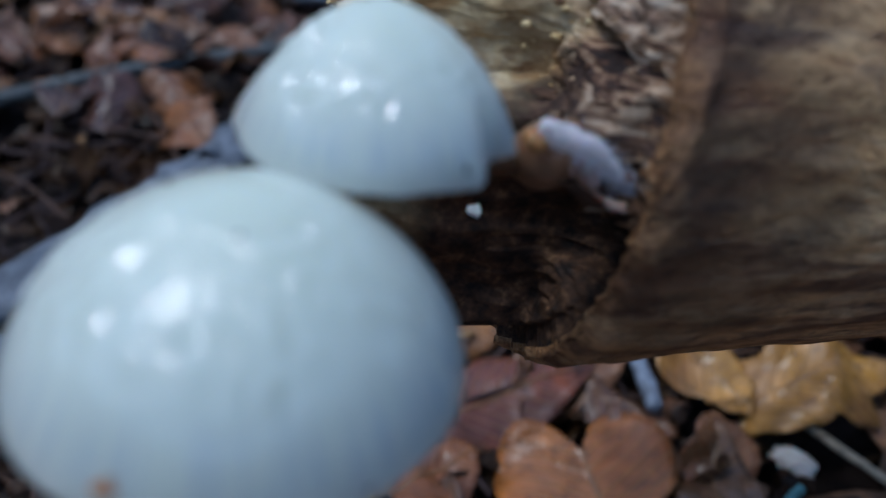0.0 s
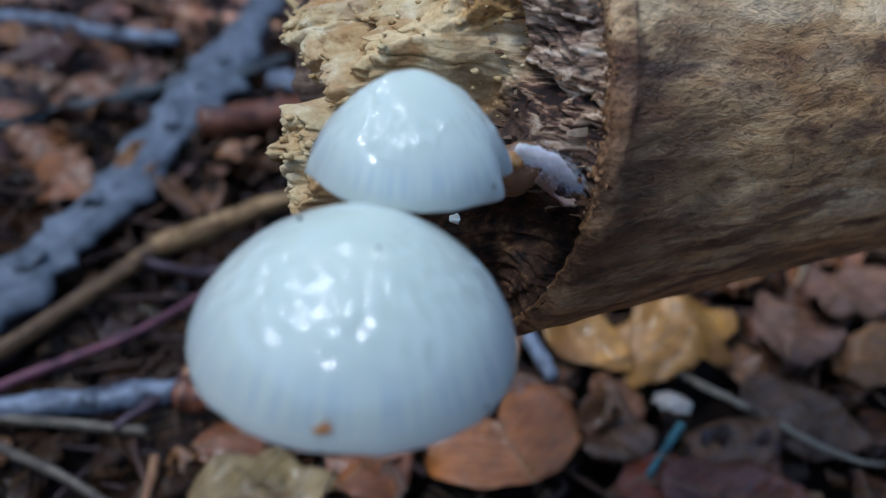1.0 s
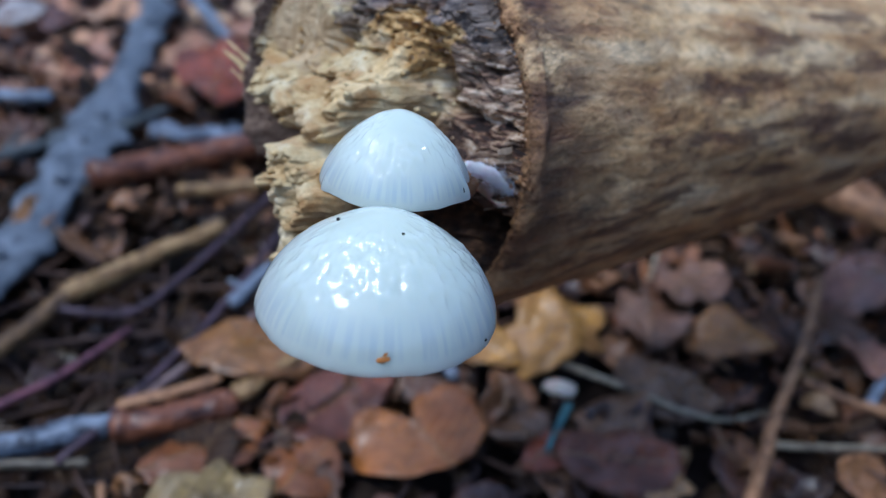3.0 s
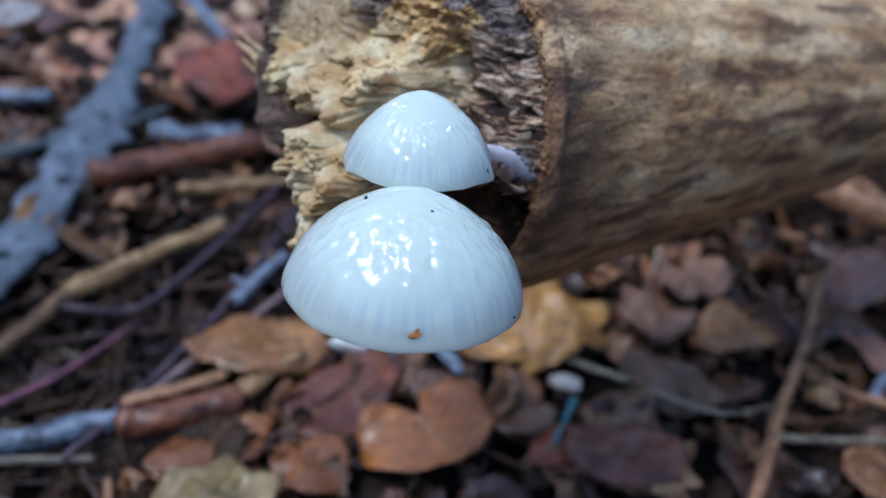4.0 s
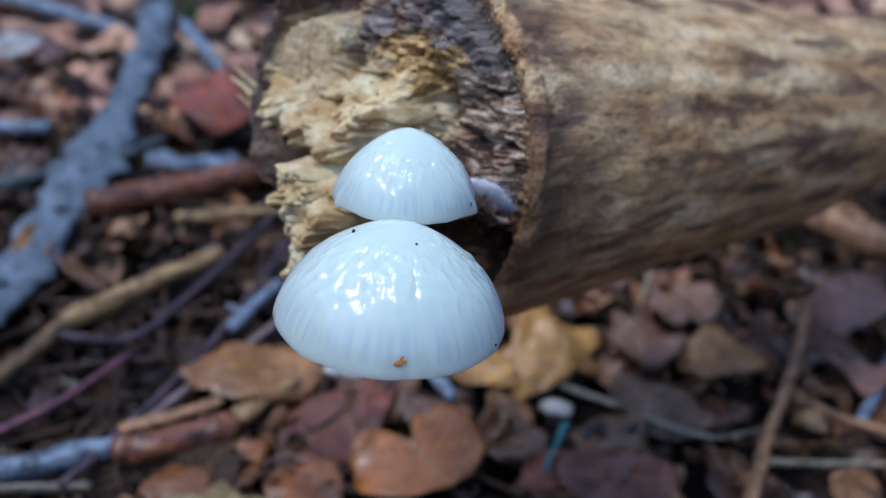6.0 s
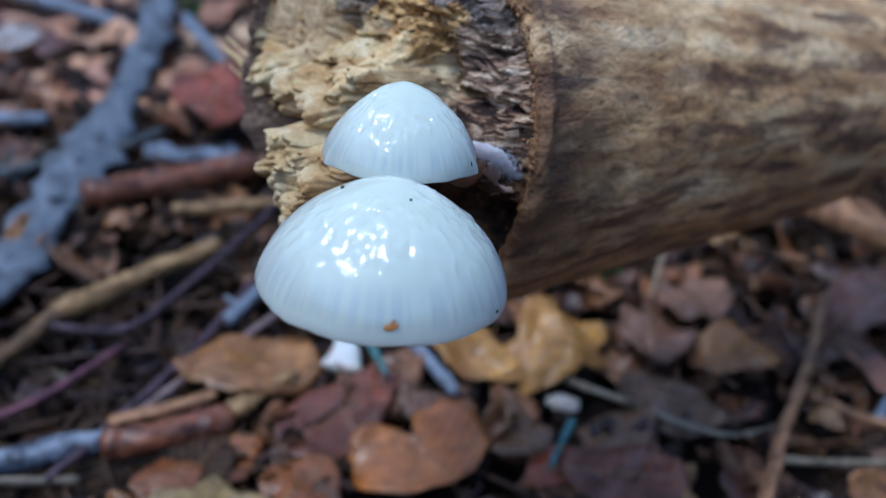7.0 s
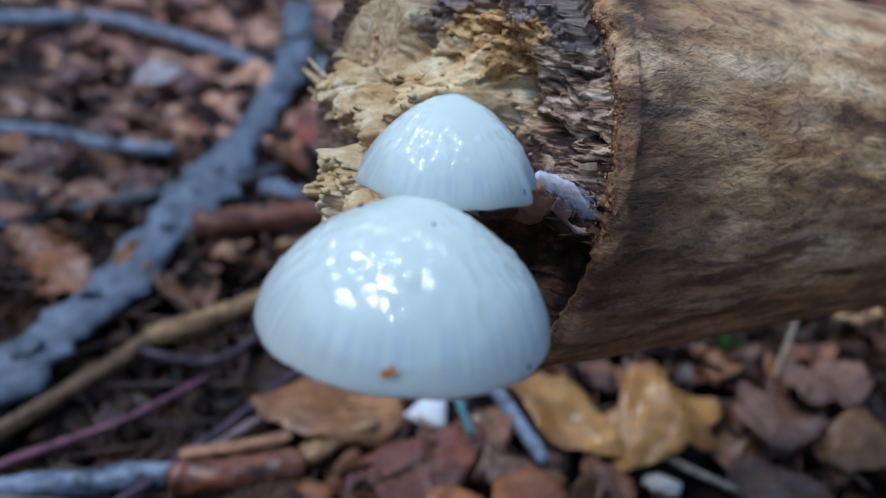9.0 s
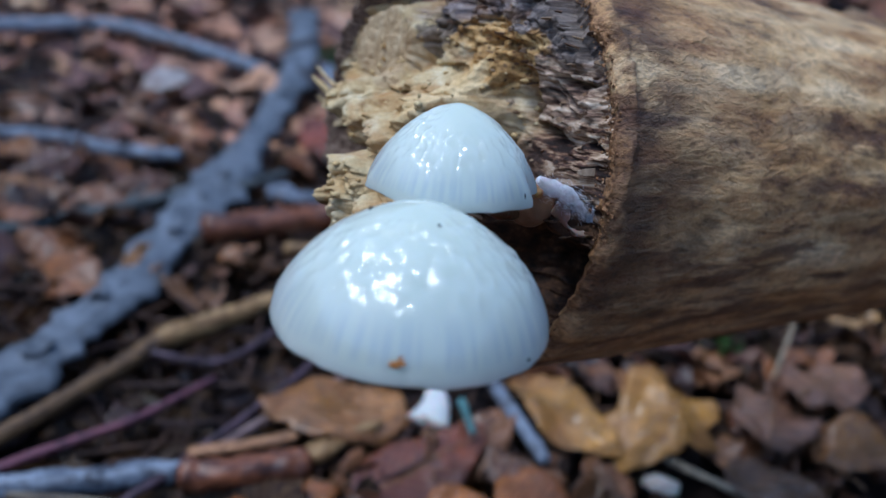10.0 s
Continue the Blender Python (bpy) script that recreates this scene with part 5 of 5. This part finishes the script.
def on_cap(m, a, h, p, q, r, turn, lift=0.0002):
    """The pose of a speck on a cap, at r of its radius and turn degrees round."""
    t = radians(turn)
    slope = h / q * (1 - r ** p) ** (1 / q - 1) * p * r ** (p - 1) / a
    n = Vector((math.cos(t) * slope, math.sin(t) * slope, 1)).normalized()
    at = Vector((math.cos(t) * r * a, math.sin(t) * r * a, h * (1 - r ** p) ** (1 / q))) + n * lift
    return m @ Matrix.Translation(at) @ n.to_track_quat("Z", "Y").to_matrix().to_4x4()


def speck(name, label, m, size, material, turn=0.0, seed=1.0):
    bm = bmesh.new()
    bmesh.ops.create_icosphere(bm, subdivisions=2, radius=1.0)
    for v in bm.verts:
        v.co = Vector((v.co.x * size[0], v.co.y * size[1], v.co.z * size[2])) * (1 + 0.3 * noise.noise(v.co * 1.7 + Vector((seed, 0, 0))))
    me = bpy.data.meshes.new("speck")
    bm.to_mesh(me)
    bm.free()
    ob = part(name, me, material)
    ob.matrix_world = m @ pose(0, 0, 0, 0, 0, turn)
    tagged(ob, label, "debris", "specks on the caps")


CRUMB = make_crumb_material("orange_leaf_crumb", [(0.0, (0.42, 0.15, 0.03)), (1.0, (0.50, 0.20, 0.05))], 0.5, 900.0, "Object")
speck("leaf_crumb", "orange crumb of leaf stuck on the white cap", on_cap(BIG, *B3, 0.972, 255.5), (0.0014, 0.0006, 0.0003), CRUMB, 15, 1)
speck("leaf_crumb", "tiny orange crumb stuck on the white cap", on_cap(BIG, *B3, 0.957, 256.5), (0.0005, 0.0003, 0.0002), CRUMB, 40, 2)
speck("black_speck", "black speck on the large white cap", on_cap(BIG, *B3, 0.366, 153.5), (0.0007, 0.0004, 0.0003), BLACK, 10, 3)
speck("black_speck", "tiny black speck at the cap's margin", on_cap(BIG, *B3, 0.994, 312), (0.0004, 0.0003, 0.0002), BLACK, 0, 4)
speck("black_speck", "tiny dark speck on the large cap", on_cap(BIG, *B3, 0.261, 287.5), (0.0003, 0.0003, 0.0002), BLACK, 0, 5)
speck("black_speck", "thin black fleck at the small cap's margin", on_cap(SMALL, *S3, 0.985, 187), (0.0011, 0.0003, 0.0003), BLACK, 80, 6)
speck("black_speck", "thin black fleck at the small cap's torn margin", on_cap(SMALL, *S3, 0.975, 313), (0.0009, 0.0003, 0.0003), BLACK, 80, 7)


def white_chip():
    bm = bmesh.new()
    bmesh.ops.create_icosphere(bm, subdivisions=2, radius=1.0)
    for v in bm.verts:
        v.co = Vector((v.co.x * 0.0014, v.co.y * 0.0010, v.co.z * 0.0005)) * (1 + 0.6 * noise.noise(v.co * 1.6))
    me = bpy.data.meshes.new("chip")
    bm.to_mesh(me)
    bm.free()
    ob = part("white_chip", me, FUNGUS)
    ob.matrix_world = pose(0.0068, 0.1372, 0.1988, 60, 20, 0)
    tagged(ob, "tiny white chip on the rotten wood", "chip")


white_chip()


# ---- leaf litter ----
def build_litter():
    rnd = random.Random(21)
    shapes = []
    for i in range(10):
        o = [beech(rnd.uniform(0, 0.2), 0.02, i), torn(i * 1.3), lobed(rnd.randint(4, 6), 0.15, i)][0 if i < 6 else (1 if i < 9 else 2)]
        L = rnd.uniform(0.045, 0.068)
        shapes.append(blade(o, (L, L * rnd.uniform(0.55, 0.72)), 4, 20, rnd.uniform(-0.3, 0.35), rnd.uniform(-0.1, 0.3), rnd.uniform(-0.3, 0.3), 0.12, i + 50.0, raw=True))
    # leaves that can be told apart, nearest to the log
    meshes = []
    for i in range(14):
        o = beech(rnd.uniform(0, 0.2), 0.02, i + 20) if i < 8 else torn(i * 2.3)
        L = rnd.uniform(0.042, 0.066)
        me = blade(o, (L, L * rnd.uniform(0.55, 0.75)), 6, 30, rnd.uniform(-0.45, 0.45), rnd.uniform(-0.1, 0.4), rnd.uniform(-0.35, 0.35), 0.15, i + 80.0, thick=0.0003, curl=0.42)
        me.materials.append(LEAF)
        meshes.append(me)
    stalk_mesh = tube([(-0.016, 0, 0.0006), (-0.028, 0.0, 0.001), (-0.038, 0.003, 0.0)], lambda f: 0.0008 - 0.0002 * f, 6, 8)
    stalk_mesh.materials.append(RIB)
    for i in range(230):
        x, y = rnd.uniform(-0.28, 0.48), rnd.uniform(0.15, 0.75)
        if (x < -0.01 and y < 0.46 and rnd.random() < 0.9) or on_strip(x, y):
            continue
        ob = new("fallen_leaf", rnd.choice(meshes))
        ob.matrix_world = pose(x, y, rnd.uniform(-0.006, 0.002), rnd.gauss(0, 17), rnd.gauss(0, 17), rnd.uniform(0, 360)) @ Matrix.Scale(rnd.uniform(0.6, 1.0), 4)
        tagged(ob, "dead brown beech leaf in the damp litter", "leaf", "litter leaves")
        st = new("leaf_stalk", stalk_mesh)
        st.parent = ob
    for i in range(90):
        x, y = rnd.uniform(-0.42, -0.05), rnd.uniform(0.43, 0.82)
        if on_strip(x, y):
            continue
        ob = new("fallen_leaf", rnd.choice(meshes))
        ob.matrix_world = pose(x, y, rnd.uniform(-0.002, 0.006), rnd.gauss(0, 12), rnd.gauss(0, 12), rnd.uniform(0, 360))
        tagged(ob, "dead brown beech leaf in the damp litter", "leaf", "litter leaves")
        st = new("leaf_stalk", stalk_mesh)
        st.parent = ob
    # the rest of the litter
    verts, faces, uvs = [], [], []

    def add(shape, m):
        nonlocal verts, faces, uvs
        n = len(verts)
        v, f, t = shape
        verts.extend(tuple(m @ Vector(q)) for q in v)
        faces.extend(tuple(n + i for i in q) for q in f)
        uvs.extend(t)

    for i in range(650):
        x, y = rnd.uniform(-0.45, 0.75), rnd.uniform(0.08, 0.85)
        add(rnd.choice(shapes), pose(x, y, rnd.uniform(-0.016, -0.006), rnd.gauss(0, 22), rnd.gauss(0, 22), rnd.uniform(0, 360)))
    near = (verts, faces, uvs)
    verts, faces, uvs = [], [], []
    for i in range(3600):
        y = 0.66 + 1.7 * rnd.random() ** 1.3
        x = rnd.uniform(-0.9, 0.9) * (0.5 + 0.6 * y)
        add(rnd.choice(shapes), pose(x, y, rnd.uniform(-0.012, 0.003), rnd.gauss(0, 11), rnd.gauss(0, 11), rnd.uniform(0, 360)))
    ob = part("dry_leaf_litter", mesh_from("far_litter", verts, faces, uvs), LIT_LITTER)
    tagged(ob, "litter of dead leaves farther off, coloured paler as if sky-lit", "leaf litter", kind="stuff")
    # the same litter goes on all round
    plain = [blade(beech(0.1, 0.02, i) if i < 5 else torn(i * 1.9), (0.062, 0.040), 2, 10, rnd.uniform(-0.3, 0.3), 0.1, 0.2, 0.1, i + 130.0, raw=True) for i in range(7)]
    verts, faces, uvs = [], [], []
    for i in range(9500):
        a, r = rnd.uniform(0, 2 * math.pi), 3.4 * math.sqrt(rnd.random())
        x, y = math.cos(a) * r, 0.3 + math.sin(a) * r
        if (-0.45 < x < 0.75 and 0.08 < y < 0.85) or (0.66 < y < 2.36 and abs(x) < 0.9 * (0.5 + 0.6 * y)):
            continue
        add(rnd.choice(plain), pose(x, y, rnd.uniform(-0.014, -0.002), rnd.gauss(0, 12), rnd.gauss(0, 12), rnd.uniform(0, 360)))
    ob = part("forest_litter", mesh_from("forest_litter", verts, faces, uvs), LIT_LITTER)
    tagged(ob, "dead brown leaves covering the forest floor all round", "leaf litter", kind="stuff")
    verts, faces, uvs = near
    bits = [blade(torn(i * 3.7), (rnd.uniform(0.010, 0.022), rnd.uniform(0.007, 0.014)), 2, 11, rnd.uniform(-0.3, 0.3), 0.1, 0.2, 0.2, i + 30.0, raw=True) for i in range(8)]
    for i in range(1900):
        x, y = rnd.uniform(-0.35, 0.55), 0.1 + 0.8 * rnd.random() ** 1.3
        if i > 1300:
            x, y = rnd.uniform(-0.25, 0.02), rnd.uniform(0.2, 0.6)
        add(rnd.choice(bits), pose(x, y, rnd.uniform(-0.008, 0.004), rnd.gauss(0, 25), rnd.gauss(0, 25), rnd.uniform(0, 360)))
    # this lower layer carries the shade of the gaps in its dark colour
    ob = part("leaf_litter", mesh_from("litter", verts, faces, uvs), SHADED_LITTER)
    tagged(ob, "thick damp litter of dead brown leaves, coloured near black as in shade", "leaf litter", kind="stuff")
    # torn scraps of leaf lying over the rest, in all browns
    verts, faces, uvs = [], [], []
    scraps = [blade(torn(i * 2.9 + 0.4), (rnd.uniform(0.012, 0.030), rnd.uniform(0.007, 0.016)), 3, 14, rnd.uniform(-0.5, 0.5), rnd.uniform(0, 0.5), rnd.uniform(-0.5, 0.5), 0.2, i + 230.0, raw=True, thick=0.0003, curl=0.5) for i in range(12)]
    clear = [(0.057, 0.229, 0.036), (0.152, 0.283, 0.034), (0.104, 0.300, 0.026), (0.0, 0.309, 0.03), (0.135, 0.241, 0.02), (0.04, 0.31, 0.03), (0.12, 0.215, 0.02)]
    for i in range(620):
        x, y = rnd.uniform(-0.26, 0.46), 0.15 + 0.55 * rnd.random() ** 1.2
        if any(math.hypot(x - cx, y - cy) < r for cx, cy, r in clear) or on_strip(x, y, 0.024) or (x < -0.02 and y < 0.5 and rnd.random() < 0.75):
            continue
        add(rnd.choice(scraps), pose(x, y, rnd.uniform(-0.003, 0.007), rnd.gauss(0, 30), rnd.gauss(0, 30), rnd.uniform(0, 360)))
    ob = part("leaf_scraps", mesh_from("scraps", verts, faces, uvs), SCRAP)
    tagged(ob, "torn wet scraps of brown and orange leaves over the litter", "leaf scraps", kind="stuff")
    # twigs and crumbs among the leaves
    verts, faces, uvs = [], [], []
    loose = []
    TWIG_STOPS = [(0.0, (0.012, 0.008, 0.008)), (0.5, (0.045, 0.025, 0.022)), (0.85, (0.10, 0.052, 0.030)), (1.0, (0.22, 0.16, 0.12))]
    for i in range(880):
        y = 0.12 + 1.3 * rnd.random() ** 1.4
        x = rnd.uniform(-0.5, 0.6) * (0.5 + 0.8 * y) + 0.04
        if i > 520:
            x, y = rnd.uniform(-0.26, 0.03), rnd.uniform(0.2, 0.62)
        a, ln = rnd.uniform(0, math.pi), rnd.uniform(0.02, 0.09)
        d = Vector((math.cos(a), math.sin(a), rnd.gauss(0, 0.06))) * ln
        p = Vector((x, y, rnd.uniform(-0.008, 0.003)))
        r = rnd.uniform(0.0006, 0.0018)
        if i > 760:
            p = Vector((rnd.uniform(-0.5, 0.15), rnd.uniform(0.6, 1.3), rnd.uniform(0.0, 0.008)))
            d, r = d.normalized() * rnd.uniform(0.08, 0.22), rnd.uniform(0.0015, 0.004)
        v, f, t = tube([p, p + d * 0.5 + Vector((rnd.gauss(0, 0.004), rnd.gauss(0, 0.004), 0.001)), p + d], lambda g: r * (1 - 0.4 * g), 6, 8, 1.0, i, 0.1, raw=True)
        if len(loose) < 290 and -0.26 < p.x < 0.42 and 0.15 < p.y < 0.62:
            loose.append((v, f, t))
            continue
        n = len(verts)
        verts += [tuple(q) for q in v]
        faces += [tuple(n + k for k in q) for q in f]
        uvs += t
    ONE_TWIG = make_crumb_material("loose_twig", TWIG_STOPS, 0.6, 150.0, "Object")
    for v, f, t in loose:
        tagged(part("twig", mesh_from("twig", [tuple(q) for q in v], f, t), ONE_TWIG), "thin dead twig lying among the damp leaves", "twig", "scattered twigs")
    TWIGS = make_crumb_material("litter_twig", TWIG_STOPS, 0.6, 150.0)
    ob = part("litter_twigs", mesh_from("twigs", verts, faces, uvs), TWIGS)
    tagged(ob, "scattered thin twigs among the dead leaves", "twigs", kind="stuff")


build_litter()
